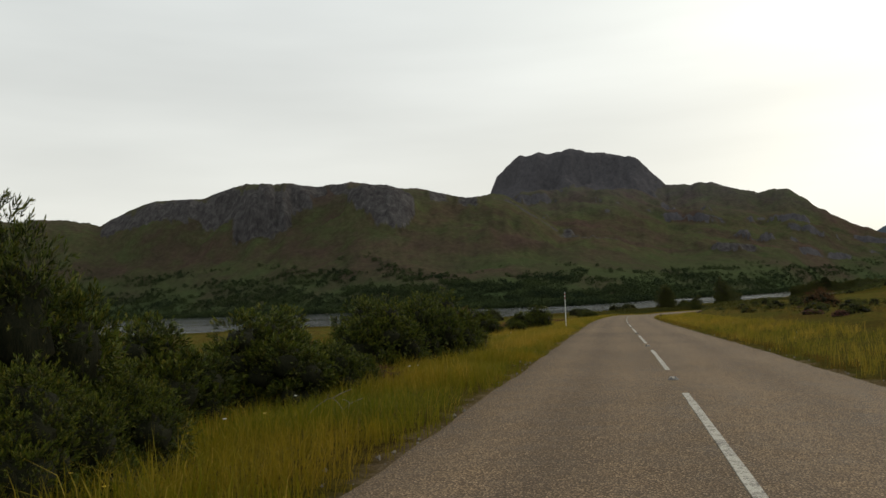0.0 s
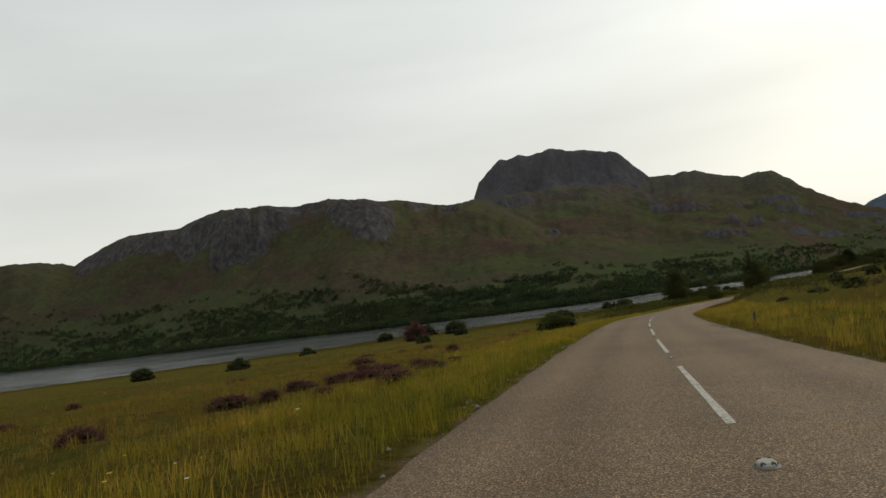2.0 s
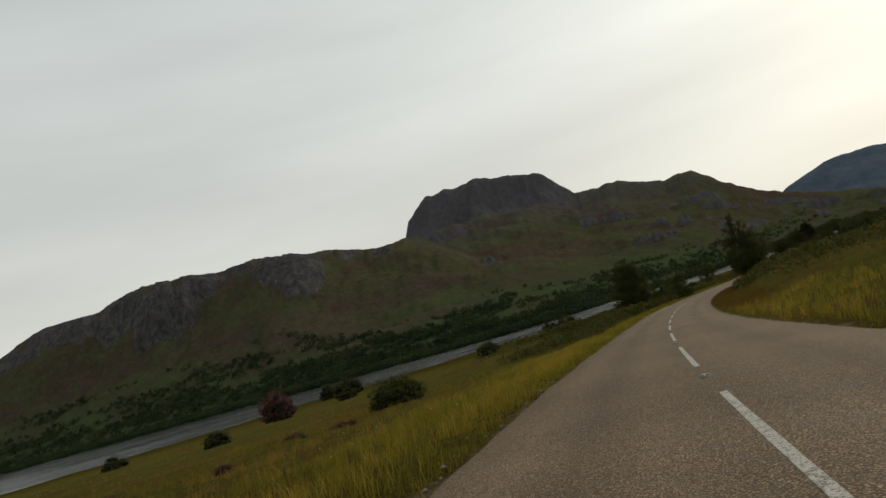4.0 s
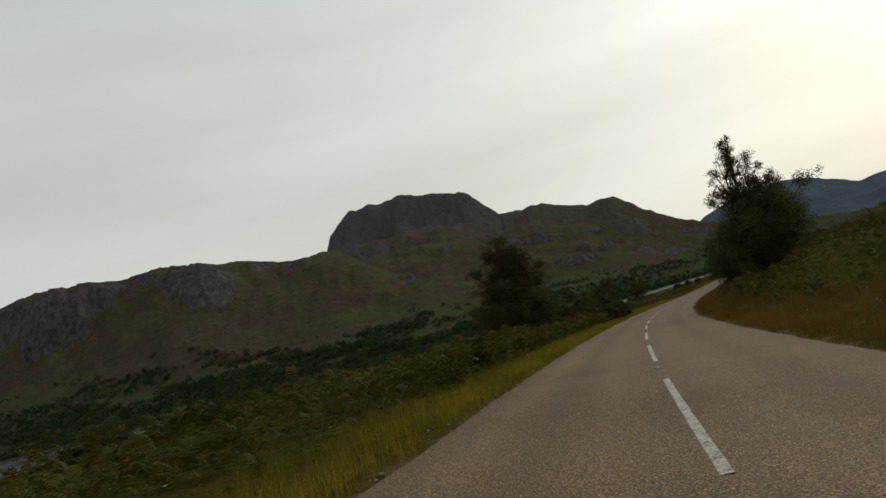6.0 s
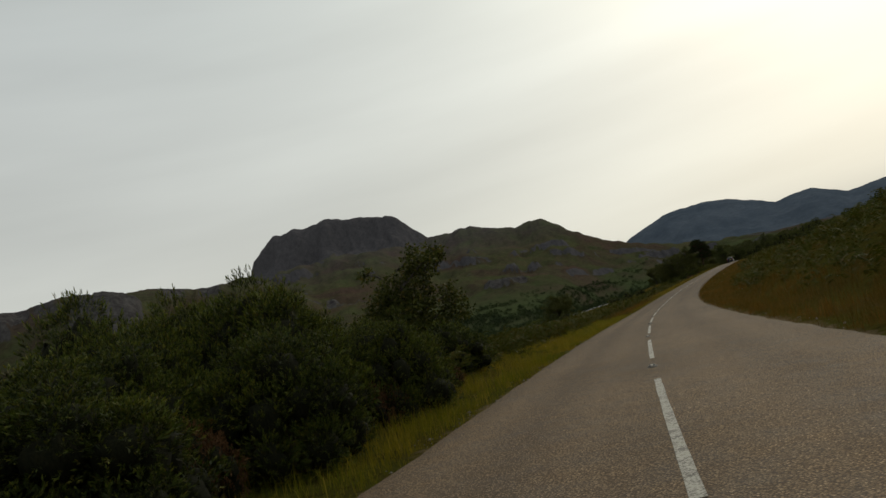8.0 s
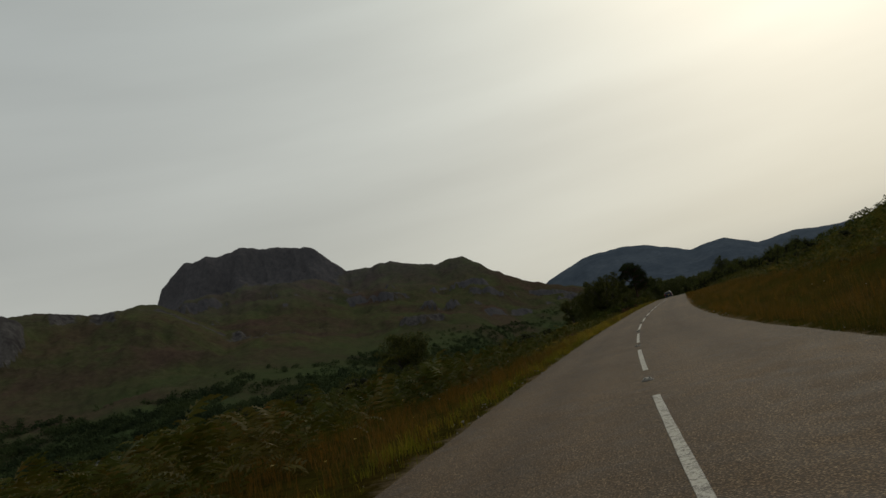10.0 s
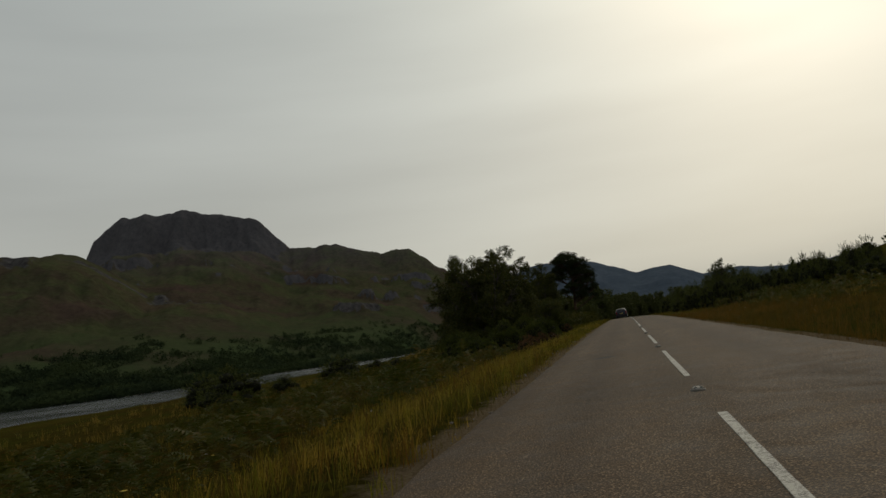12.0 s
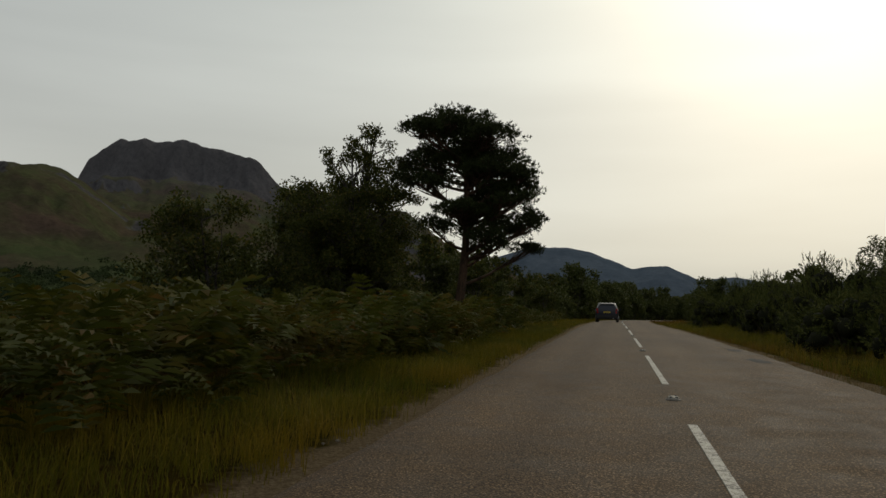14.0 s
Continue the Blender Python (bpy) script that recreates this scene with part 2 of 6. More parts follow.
def hill_material(name):
    """Grass, heather and bracken in broad soft patches, thinning upwards, with bare rock on crags and steps."""
    m, nt, n, link = material(name)
    geo = n("ShaderNodeNewGeometry")
    pos = geo.outputs["Position"]
    sep = n("ShaderNodeSeparateXYZ")
    link(geo.outputs["Normal"], sep.inputs[0])
    sp = n("ShaderNodeSeparateXYZ")
    link(pos, sp.inputs[0])
    big = noise_node(nt, pos, 0.0030, 6, 0.6, 0.3)
    mid = noise_node(nt, pos, 0.011, 8, 0.66, 0.2)
    fine = noise_node(nt, pos, 0.07, 9, 0.75)
    c = ramp_node(nt, range_node(nt, mid, 0.36, 0.64), [(0.0, (0.052, 0.038, 0.031)), (0.35, (0.075, 0.054, 0.038)), (0.6, (0.070, 0.066, 0.034)), (1.0, (0.062, 0.076, 0.034))])
    cb = ramp_node(nt, range_node(nt, big, 0.36, 0.64), [(0.0, (0.083, 0.056, 0.047)), (0.4, (0.060, 0.053, 0.035)), (0.65, (0.066, 0.078, 0.036)), (1.0, (0.084, 0.068, 0.043))])
    c = mix_node(nt, 0.6, c, cb)
    # heather and thin turf high up, with bluish haze mixed into their colour
    high = ramp_node(nt, range_node(nt, mid, 0.36, 0.64), [(0.0, (0.074, 0.068, 0.074)), (0.5, (0.088, 0.083, 0.078)), (1.0, (0.092, 0.096, 0.074))])
    c = mix_node(nt, range_node(nt, sp.outputs["Z"], 250.0, 520.0, 0.0, 0.85), c, high)
    c = mix_node(nt, 1.0, c, ramp_node(nt, fine, [(0.33, (0.70, 0.70, 0.70)), (0.67, (1.18, 1.16, 1.14))]), "MULTIPLY")
    # greener pasture near the shore
    low = range_node(nt, sp.outputs["Z"], 0.0, 120.0, 1.0, 0.0)
    c = mix_node(nt, mix_node(nt, 1.0, low, range_node(nt, big, 0.38, 0.6, 0.3, 1.0), "MULTIPLY"), c, (0.048, 0.070, 0.030))
    # bare rock with upright joints, ragged at its edges
    at = n("ShaderNodeAttribute")
    at.attribute_name = "rock"
    mp = n("ShaderNodeMapping")
    mp.inputs["Scale"].default_value = (1.0, 1.0, 0.55)
    link(pos, mp.inputs[0])
    joints = noise_node(nt, mp.outputs[0], 0.060, 9, 0.72, 0.4)
    steep = range_node(nt, sep.outputs["Z"], 0.84, 0.68, 0.0, 0.4)
    add = n("ShaderNodeMath")
    add.operation = "ADD"
    link(at.outputs["Fac"], add.inputs[0])
    link(steep, add.inputs[1])
    edge = n("ShaderNodeMath")
    edge.operation = "MULTIPLY_ADD"
    link(noise_node(nt, pos, 0.025, 8, 0.75, 0.6), edge.inputs[0])
    edge.inputs[1].default_value = 1.3
    link(add.outputs[0], edge.inputs[2])
    rf = range_node(nt, edge.outputs[0], 1.24, 1.40)
    rock = ramp_node(nt, joints, [(0.36, (0.040, 0.037, 0.038)), (0.50, (0.070, 0.065, 0.065)), (0.60, (0.092, 0.087, 0.085)), (0.72, (0.150, 0.143, 0.136))])
    # far rock: flatter and bluer, haze painted into its colour by distance
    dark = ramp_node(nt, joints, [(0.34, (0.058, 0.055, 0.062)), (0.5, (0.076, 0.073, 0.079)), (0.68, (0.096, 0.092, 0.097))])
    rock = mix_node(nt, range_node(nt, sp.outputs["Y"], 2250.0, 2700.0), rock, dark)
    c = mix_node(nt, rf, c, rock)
    # pale shingle at the water's edge
    c = mix_node(nt, range_node(nt, sp.outputs["Z"], -17.75, -17.45, 1.0, 0.0), c, (0.20, 0.18, 0.14))
    finish(nt, c, 0.95, mix_node(nt, range_node(nt, rf, 0.0, 1.0, 0.15, 0.9), fine, joints), 0.8, 7.0, specular=0.0)
    return m


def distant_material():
    """Far hills with the air's slate-blue haze painted into their base colour."""
    m, nt, n, _ = material("haze_painted_hill")
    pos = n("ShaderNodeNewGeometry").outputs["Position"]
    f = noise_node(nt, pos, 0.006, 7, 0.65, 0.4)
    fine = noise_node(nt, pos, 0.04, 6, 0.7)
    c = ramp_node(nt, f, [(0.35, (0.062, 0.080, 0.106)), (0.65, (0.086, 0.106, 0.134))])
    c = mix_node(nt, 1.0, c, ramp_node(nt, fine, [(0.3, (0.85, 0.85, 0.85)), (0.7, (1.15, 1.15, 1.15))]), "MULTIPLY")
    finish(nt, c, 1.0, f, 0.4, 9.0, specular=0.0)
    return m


def water_material():
    m, nt, n, link = material("loch_water")
    pos = n("ShaderNodeNewGeometry").outputs["Position"]
    mp = n("ShaderNodeMapping")
    mp.inputs["Scale"].default_value = (0.3, 0.7, 1.0)
    mp.inputs["Rotation"].default_value = (0, 0, 0.5)
    link(pos, mp.inputs[0])
    w = noise_node(nt, mp.outputs[0], 0.8, 6, 0.65)
    broad = noise_node(nt, mp.outputs[0], 0.02, 4, 0.6)
    c = ramp_node(nt, broad, [(0.3, (0.02, 0.025, 0.03)), (0.7, (0.035, 0.04, 0.045))])
    finish(nt, c, range_node(nt, broad, 0.35, 0.65, 0.12, 0.24), w, 0.45, 0.4, specular=0.5)
    return m


def bark_material(name, a, b, scale):
    m, nt, n, link = material(name)
    co = n("ShaderNodeTexCoord").outputs["Object"]
    mp = n("ShaderNodeMapping")
    mp.inputs["Scale"].default_value = (1.0, 1.0, 0.35)
    link(co, mp.inputs[0])
    f = noise_node(nt, mp.outputs[0], scale, 6, 0.7)
    finish(nt, ramp_node(nt, f, [(0.38, a), (0.62, b)]), 0.9, f, 0.7, 0.02, specular=0.15)
    return m


M_ASPHALT = asphalt_material()
M_PAINT = paint_material()
M_GROUND = ground_material()
M_HILL = hill_material("hillside_grass_heather_and_crag")
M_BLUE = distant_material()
M_WATER = water_material()
M_BIRCH = bark_material("birch_bark", (0.022, 0.018, 0.015), (0.085, 0.075, 0.066), 6.0)
M_PINEBARK = bark_material("pine_bark", (0.030, 0.021, 0.015), (0.095, 0.056, 0.036), 8.0)
M_TWIG = bark_material("bleached_twig", (0.16, 0.13, 0.10), (0.36, 0.31, 0.25), 20.0)
M_STEM = bark_material("shrub_stem", (0.035, 0.028, 0.02), (0.11, 0.085, 0.055), 14.0)
M_LEAF_BIRCH = foliage("birch_leaf", [(0.0, (0.029, 0.036, 0.008)), (0.5, (0.051, 0.060, 0.011)), (0.85, (0.078, 0.081, 0.017)), (1.0, (0.136, 0.101, 0.026))], translucent=0.35, rough=0.6, specular=0.12)
M_LEAF_WILLOW = foliage("willow_leaf", [(0.0, (0.034, 0.045, 0.011)), (0.6, (0.058, 0.069, 0.017)), (1.0, (0.105, 0.108, 0.034))], translucent=0.3, rough=0.6, specular=0.12)
M_LEAF_PINE = foliage("pine_needle", [(0.0, (0.017, 0.025, 0.008)), (0.6, (0.031, 0.041, 0.013)), (1.0, (0.050, 0.057, 0.018))], translucent=0.12, rough=0.7, specular=0.1)
M_LEAF_GORSE = gorse_material()
# near-black core colour: the shade deep inside the shrubs is painted in
M_INNER = bark_material("shade_dark_inner_growth", (0.006, 0.008, 0.003), (0.020, 0.020, 0.008), 60.0)
M_LEAF_WOOD = foliage("woodland_leaf", [(0.0, (0.036, 0.043, 0.011)), (0.6, (0.065, 0.077, 0.020)), (1.0, (0.113, 0.113, 0.028))], translucent=0.15, rough=0.8, specular=0.08)
# bluish far leaves: a trace of haze is put into their colour
M_LEAF_FAR = foliage("shore_wood_leaf", [(0.0, (0.026, 0.038, 0.020)), (0.6, (0.038, 0.054, 0.025)), (1.0, (0.054, 0.072, 0.031))], [(0.0, (0.023, 0.034, 0.020)), (1.0, (0.059, 0.076, 0.029))], 0.02, translucent=0.1, rough=0.9, specular=0.0)
M_BRACKEN = foliage("bracken", [(0.0, (0.035, 0.042, 0.005)), (0.6, (0.062, 0.068, 0.008)), (0.86, (0.097, 0.086, 0.013)), (0.94, (0.127, 0.070, 0.013)), (1.0, (0.187, 0.066, 0.013))], [(0.0, (0.029, 0.037, 0.005)), (0.6, (0.059, 0.064, 0.008)), (1.0, (0.099, 0.066, 0.011))], 0.4, translucent=0.25, rough=0.65, specular=0.10)
M_GRASS = foliage("verge_grass", [(0.0, (0.092, 0.102, 0.008)), (0.35, (0.161, 0.150, 0.013)), (0.7, (0.301, 0.208, 0.024)), (1.0, (0.602, 0.415, 0.084))], [(0.0, (0.092, 0.110, 0.008)), (0.5, (0.224, 0.174, 0.017)), (1.0, (0.462, 0.275, 0.038))], 0.45, translucent=0.4, rough=0.7, specular=0.08)
M_GRASS_GREEN = foliage("green_verge_grass", [(0.0, (0.050, 0.060, 0.005)), (0.4, (0.087, 0.091, 0.007)), (0.75, (0.158, 0.121, 0.012)), (1.0, (0.350, 0.236, 0.041))], [(0.0, (0.050, 0.063, 0.005)), (0.5, (0.106, 0.092, 0.007)), (1.0, (0.202, 0.121, 0.013))], 0.3, translucent=0.4, rough=0.7, specular=0.08)
# the green verge grass again, colour brightened as if better lit on earlier stretches
M_GRASS_GREEN_LIT = foliage("lit_green_verge_grass", [(0.0, (0.071, 0.090, 0.006)), (0.4, (0.124, 0.137, 0.008)), (0.75, (0.224, 0.181, 0.014)), (1.0, (0.497, 0.354, 0.049))], [(0.0, (0.071, 0.095, 0.006)), (0.5, (0.151, 0.138, 0.008)), (1.0, (0.287, 0.181, 0.016))], 0.3, translucent=0.4, rough=0.7, specular=0.08)
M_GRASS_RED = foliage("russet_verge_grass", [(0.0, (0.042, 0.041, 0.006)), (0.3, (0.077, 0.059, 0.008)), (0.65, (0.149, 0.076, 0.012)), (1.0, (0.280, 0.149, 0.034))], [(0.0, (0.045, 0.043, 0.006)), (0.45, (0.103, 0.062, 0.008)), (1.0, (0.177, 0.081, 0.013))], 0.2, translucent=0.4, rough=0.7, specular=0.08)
M_SEDGE = foliage("moor_grass", [(0.0, (0.100, 0.103, 0.013)), (0.5, (0.189, 0.138, 0.022)), (1.0, (0.348, 0.221, 0.042))], [(0.0, (0.089, 0.103, 0.013)), (0.5, (0.175, 0.116, 0.020)), (1.0, (0.250, 0.152, 0.031))], 0.12, translucent=0.35, rough=0.7, specular=0.1)
M_HEATHER = foliage("heather", [(0.0, (0.060, 0.030, 0.018)), (0.45, (0.105, 0.046, 0.028)), (0.8, (0.150, 0.062, 0.058)), (1.0, (0.21, 0.095, 0.11))], translucent=0.1, rough=0.8, specular=0.08)
M_DEAD = foliage("dead_gorse", [(0.0, (0.07, 0.036, 0.016)), (1.0, (0.16, 0.085, 0.04))], translucent=0.1, rough=0.8, specular=0.08)
M_FLOWER_Y = plain("yellow_petal", (0.75, 0.52, 0.04), 0.5)
M_FLOWER_W = plain("white_petal", (0.75, 0.74, 0.68), 0.5)
M_STONE = plain("roadside_stone", (0.20, 0.175, 0.145), 0.9, 0.2, 0, 18.0, 0.4)
M_POST_W = plain("white_post_plastic", (0.74, 0.74, 0.70), 0.45, 0.4, 0, 12.0, 0.08)
M_POST_R = plain("red_reflector", (0.32, 0.022, 0.018), 0.3, 0.5, 0, 60.0, 0.1)
M_POST_D = plain("dark_post_band", (0.05, 0.035, 0.035), 0.5)
M_STUDFRAME = plain("worn_stud_frame", (0.26, 0.245, 0.22), 0.55, 0.3, 0.2, 50.0, 0.3)
M_IRON = plain("road_stud_casting", (0.11, 0.10, 0.09), 0.6, 0.4, 0.3, 40.0, 0.3)
M_RUBBER = plain("pale_stud_rubber", (0.29, 0.268, 0.23), 0.7, 0.3, 0, 50.0, 0.3)
M_LENS = plain("stud_glass", (0.30, 0.32, 0.32), 0.15, 0.6)
M_TARMAC_PATCH = plain("dark_tarmac_patch", (0.034, 0.029, 0.025), 0.85, 0.2, 0, 40.0, 0.35)
M_CARPAINT = plain("navy_car_paint", (0.010, 0.013, 0.026), 0.3, 0.4, 0.0, 5.0, 0.1)
M_CARTRIM = plain("black_car_trim", (0.016, 0.016, 0.017), 0.55)
M_CARGLASS = plain("car_glass", (0.012, 0.014, 0.016), 0.08, 0.3, 0, 3.0, 0.05)
M_TYRE = plain("tyre_rubber", (0.02, 0.02, 0.02), 0.85)
M_ALLOY = plain("alloy_rim", (0.45, 0.45, 0.46), 0.3, 0.5, 0.9)
M_TAIL = plain("tail_light", (0.30, 0.012, 0.012), 0.2, 0.6)
M_RAIL = plain("roof_rail_metal", (0.55, 0.56, 0.57), 0.3, 0.5, 0.9)
M_PLATE = plain("plate_yellow", (0.62, 0.46, 0.06), 0.4)
M_BAR = plain("plate_black", (0.02, 0.02, 0.02), 0.5)


# ---- mesh helpers ----
def mesh_arrays(name, verts, faces, mats, smooth=False, mat_index=None):
    """A mesh from arrays of vertices and of faces that all have the same number of corners (or a list of such arrays)."""
    verts = np.asarray(verts, dtype=np.float32).reshape(-1, 3)
    groups = faces if isinstance(faces, list) else [faces]
    groups = [np.asarray(g, dtype=np.int32) for g in groups if len(g)]
    me = bpy.data.meshes.new(name)
    loops = np.concatenate([g.ravel() for g in groups])
    sizes = np.concatenate([np.full(len(g), g.shape[1], dtype=np.int32) for g in groups])
    starts = np.concatenate([[0], np.cumsum(sizes)[:-1]]).astype(np.int32)
    me.vertices.add(len(verts))
    me.vertices.foreach_set("co", verts.ravel())
    me.loops.add(len(loops))
    me.loops.foreach_set("vertex_index", loops)
    me.polygons.add(len(sizes))
    me.polygons.foreach_set("loop_start", starts)
    for m in mats if isinstance(mats, (list, tuple)) else [mats]:
        me.materials.append(m)
    if mat_index is not None:
        me.polygons.foreach_set("material_index", np.asarray(mat_index, dtype=np.int32))
    me.polygons.foreach_set("use_smooth", np.full(len(sizes), bool(smooth)))
    me.update(calc_edges=True)
    return me


def part_mesh(name, me, parent, label=""):
    ob = new(name, me)
    ob.parent = parent
    return tagged(ob, label)


def part(name, bm, mat, parent, label=""):
    me = bpy.data.meshes.new(name)
    bm.to_mesh(me)
    bm.free()
    me.materials.append(mat)
    return part_mesh(name, me, parent, label)


def thing(name, m, label, category, group=""):
    ob = new(name)
    ob.empty_display_size = 0.3
    ob.matrix_basis = m
    return tagged(ob, label, category, group)


def grid_faces(nr, nc):
    i = np.arange((nr - 1) * (nc - 1))
    a = (i // (nc - 1)) * nc + i % (nc - 1)
    return np.stack([a, a + 1, a + nc + 1, a + nc], 1)


def box_bm(sx, sy, sz, at=(0, 0, 0), bevel=0.0, bm=None):
    own = bm or bmesh.new()
    made = bmesh.ops.create_cube(own, size=1.0, matrix=Matrix.Translation(at) @ Matrix.Diagonal((sx, sy, sz, 1)))
    if bevel:
        edges = list({e for v in made["verts"] for e in v.link_edges})
        bmesh.ops.bevel(own, geom=edges, offset=bevel, segments=2, affect="EDGES")
    return own


def cyl_bm(r1, r2, depth, at=(0, 0, 0), turn=None, seg=16, bm=None):
    own = bm or bmesh.new()
    m = Matrix.Translation(at) @ (turn.to_4x4() if turn else Matrix.Identity(4))
    bmesh.ops.create_cone(own, cap_ends=True, segments=seg, radius1=r1, radius2=r2, depth=depth, matrix=m)
    return own


def tube(points, radii, sides=6):
    """Vertices and quads of a tapered tube along points."""
    p = np.asarray(points, float)
    d = np.gradient(p, axis=0)
    d /= np.linalg.norm(d, axis=1, keepdims=True) + 1e-9
    ref = np.where(np.abs(d[:, 2:3]) > 0.9, np.array([[1.0, 0, 0]]), np.array([[0, 0, 1.0]]))
    u = np.cross(d, ref)
    u /= np.linalg.norm(u, axis=1, keepdims=True) + 1e-9
    w = np.cross(d, u)
    a = np.linspace(0, 2 * math.pi, sides, endpoint=False)
    ring = u[:, None, :] * np.cos(a)[None, :, None] + w[:, None, :] * np.sin(a)[None, :, None]
    v = (p[:, None, :] + ring * np.asarray(radii)[:, None, None]).reshape(-1, 3)
    n = len(p)
    i = np.arange(n - 1)[:, None] * sides + np.arange(sides)[None, :]
    j = np.arange(n - 1)[:, None] * sides + (np.arange(sides)[None, :] + 1) % sides
    return v, np.stack([i, j, j + sides, i + sides], -1).reshape(-1, 4)


def merge(pieces):
    vs, fs, k = [], [], 0
    for v, f in pieces:
        vs.append(v)
        fs.append(np.asarray(f) + k)
        k += len(v)
    return np.concatenate(vs), np.concatenate(fs)


def unit(v):
    return v / (np.linalg.norm(v, axis=-1, keepdims=True) + 1e-9)


def leaf_quads(rng, c, axis, length, width):
    """One pointed four-cornered leaf at each place, along axis, turned at random about it."""
    n = len(c)
    axis = unit(axis)
    side = unit(np.cross(axis, unit(rng.normal(size=(n, 3)))))
    length = np.broadcast_to(length, n)[:, None]
    width = np.broadcast_to(width, n)[:, None]
    v = np.stack([c, c + axis * length * 0.45 + side * width * 0.5, c + axis * length, c + axis * length * 0.45 - side * width * 0.5], 1)
    return v.reshape(-1, 3), np.arange(4 * n).reshape(n, 4)


# ---- the road's line: heading (degrees) every 18 m, level every 36 m, crossfall every 60 m ----
HEADING = [-1.01, -1.01, -1.01, -1.01, -1.01, -1.01, -1.01, 0.0, 0.75, 0.73, 0.13, -0.74, -1.71, -3.64, -5.66, -7.23, -8.6, -9.92, -11.44, -12.82, -14.97, -16.9, -18.35, -19.69, -21.12, -22.91, -24.9, -26.09, -26.35, -26.52, -26.55, -26.57, -26.5, -26.4, -26.6, -27.2, -28.5, -31.5, -37.0, -43.0, -48.0, -51.0, -53.0, -54.0]
HEADING_S = -126.0 + 18.0 * np.arange(len(HEADING))
LEVEL = [1.28, 1.13, 0.98, 0.80, 0.61, 0.43, 0.25, 0.00, -0.34, -0.71, -1.09, -1.52, -1.96, -2.40, -2.97, -3.59, -4.12, -4.52, -4.93, -5.35, -5.71, -5.99, -6.22, -6.45, -6.58, -6.51, -6.27, -5.98, -5.68, -5.41, -5.17, -4.95, -4.77, -4.64, -4.61, -4.63, -4.67, -4.74, -4.82, -4.91, -5.02, -5.15, -5.29, -5.44]
LEVEL_S = -126.0 + 18.0 * np.arange(len(LEVEL))
FALL = [-0.026, -0.05, -0.051, -0.1, -0.069, -0.023, 0.027, 0.002, -0.015, 0.0]
FALL_S = 60.0 * np.arange(len(FALL))
STEP = 0.75
ROAD_S = np.arange(-126.0, 640.0, STEP)


def smooth_line(xs, ys, x, width):
    y = np.interp(x, xs, ys)
    k = int(width / STEP)
    return np.convolve(np.pad(y, k, mode="edge"), np.ones(2 * k + 1) / (2 * k + 1), "valid")


ROAD_H = np.radians(np.interp(ROAD_S, HEADING_S, HEADING))
ROAD_X = np.concatenate([[0], np.cumsum(-np.sin((ROAD_H[1:] + ROAD_H[:-1]) / 2))]) * STEP
ROAD_Y = np.concatenate([[0], np.cumsum(np.cos((ROAD_H[1:] + ROAD_H[:-1]) / 2))]) * STEP
ROAD_X, ROAD_Y = ROAD_X - np.interp(0, ROAD_S, ROAD_X), ROAD_Y - np.interp(0, ROAD_S, ROAD_Y)
ROAD_Z = smooth_line(LEVEL_S, LEVEL, ROAD_S, 6)
EDGE_L, EDGE_R = 2.36, 2.64


def lane(s, l):
    """Plan place of the point l metres to the right of the centre line at s metres along it (the heading is counted to the left)."""
    h = np.interp(s, ROAD_S, ROAD_H)
    return np.interp(s, ROAD_S, ROAD_X) + l * np.cos(h), np.interp(s, ROAD_S, ROAD_Y) + l * np.sin(h)


def road_level(s, l):
    return np.interp(s, ROAD_S, ROAD_Z) + np.interp(s, FALL_S, FALL) * l - 0.02 * np.abs(l)


def ramp01(x, a, b):
    t = np.clip((x - a) / (b - a), 0, 1)
    return t * t * (3 - 2 * t)


def waves(x, y, seed, scale, octaves=4, gain=0.5):
    """Smooth sums of rotated sines: a cheap noise, about -1 to 1."""
    rng = np.random.default_rng(seed)
    out, amp, total = 0.0, 1.0, 0.0
    for o in range(octaves):
        for _ in range(4):
            a, p, q = rng.uniform(0, 2 * math.pi, 3)
            f = (2 ** o) / scale * rng.uniform(0.7, 1.4)
            out = out + amp * np.sin((x * math.cos(a) + y * math.sin(a)) * f * 2 * math.pi + p + 1.3 * np.sin((y * math.cos(a) - x * math.sin(a)) * f * 4 + q))
            total += amp
        amp *= gain
    return out / total * 1.9


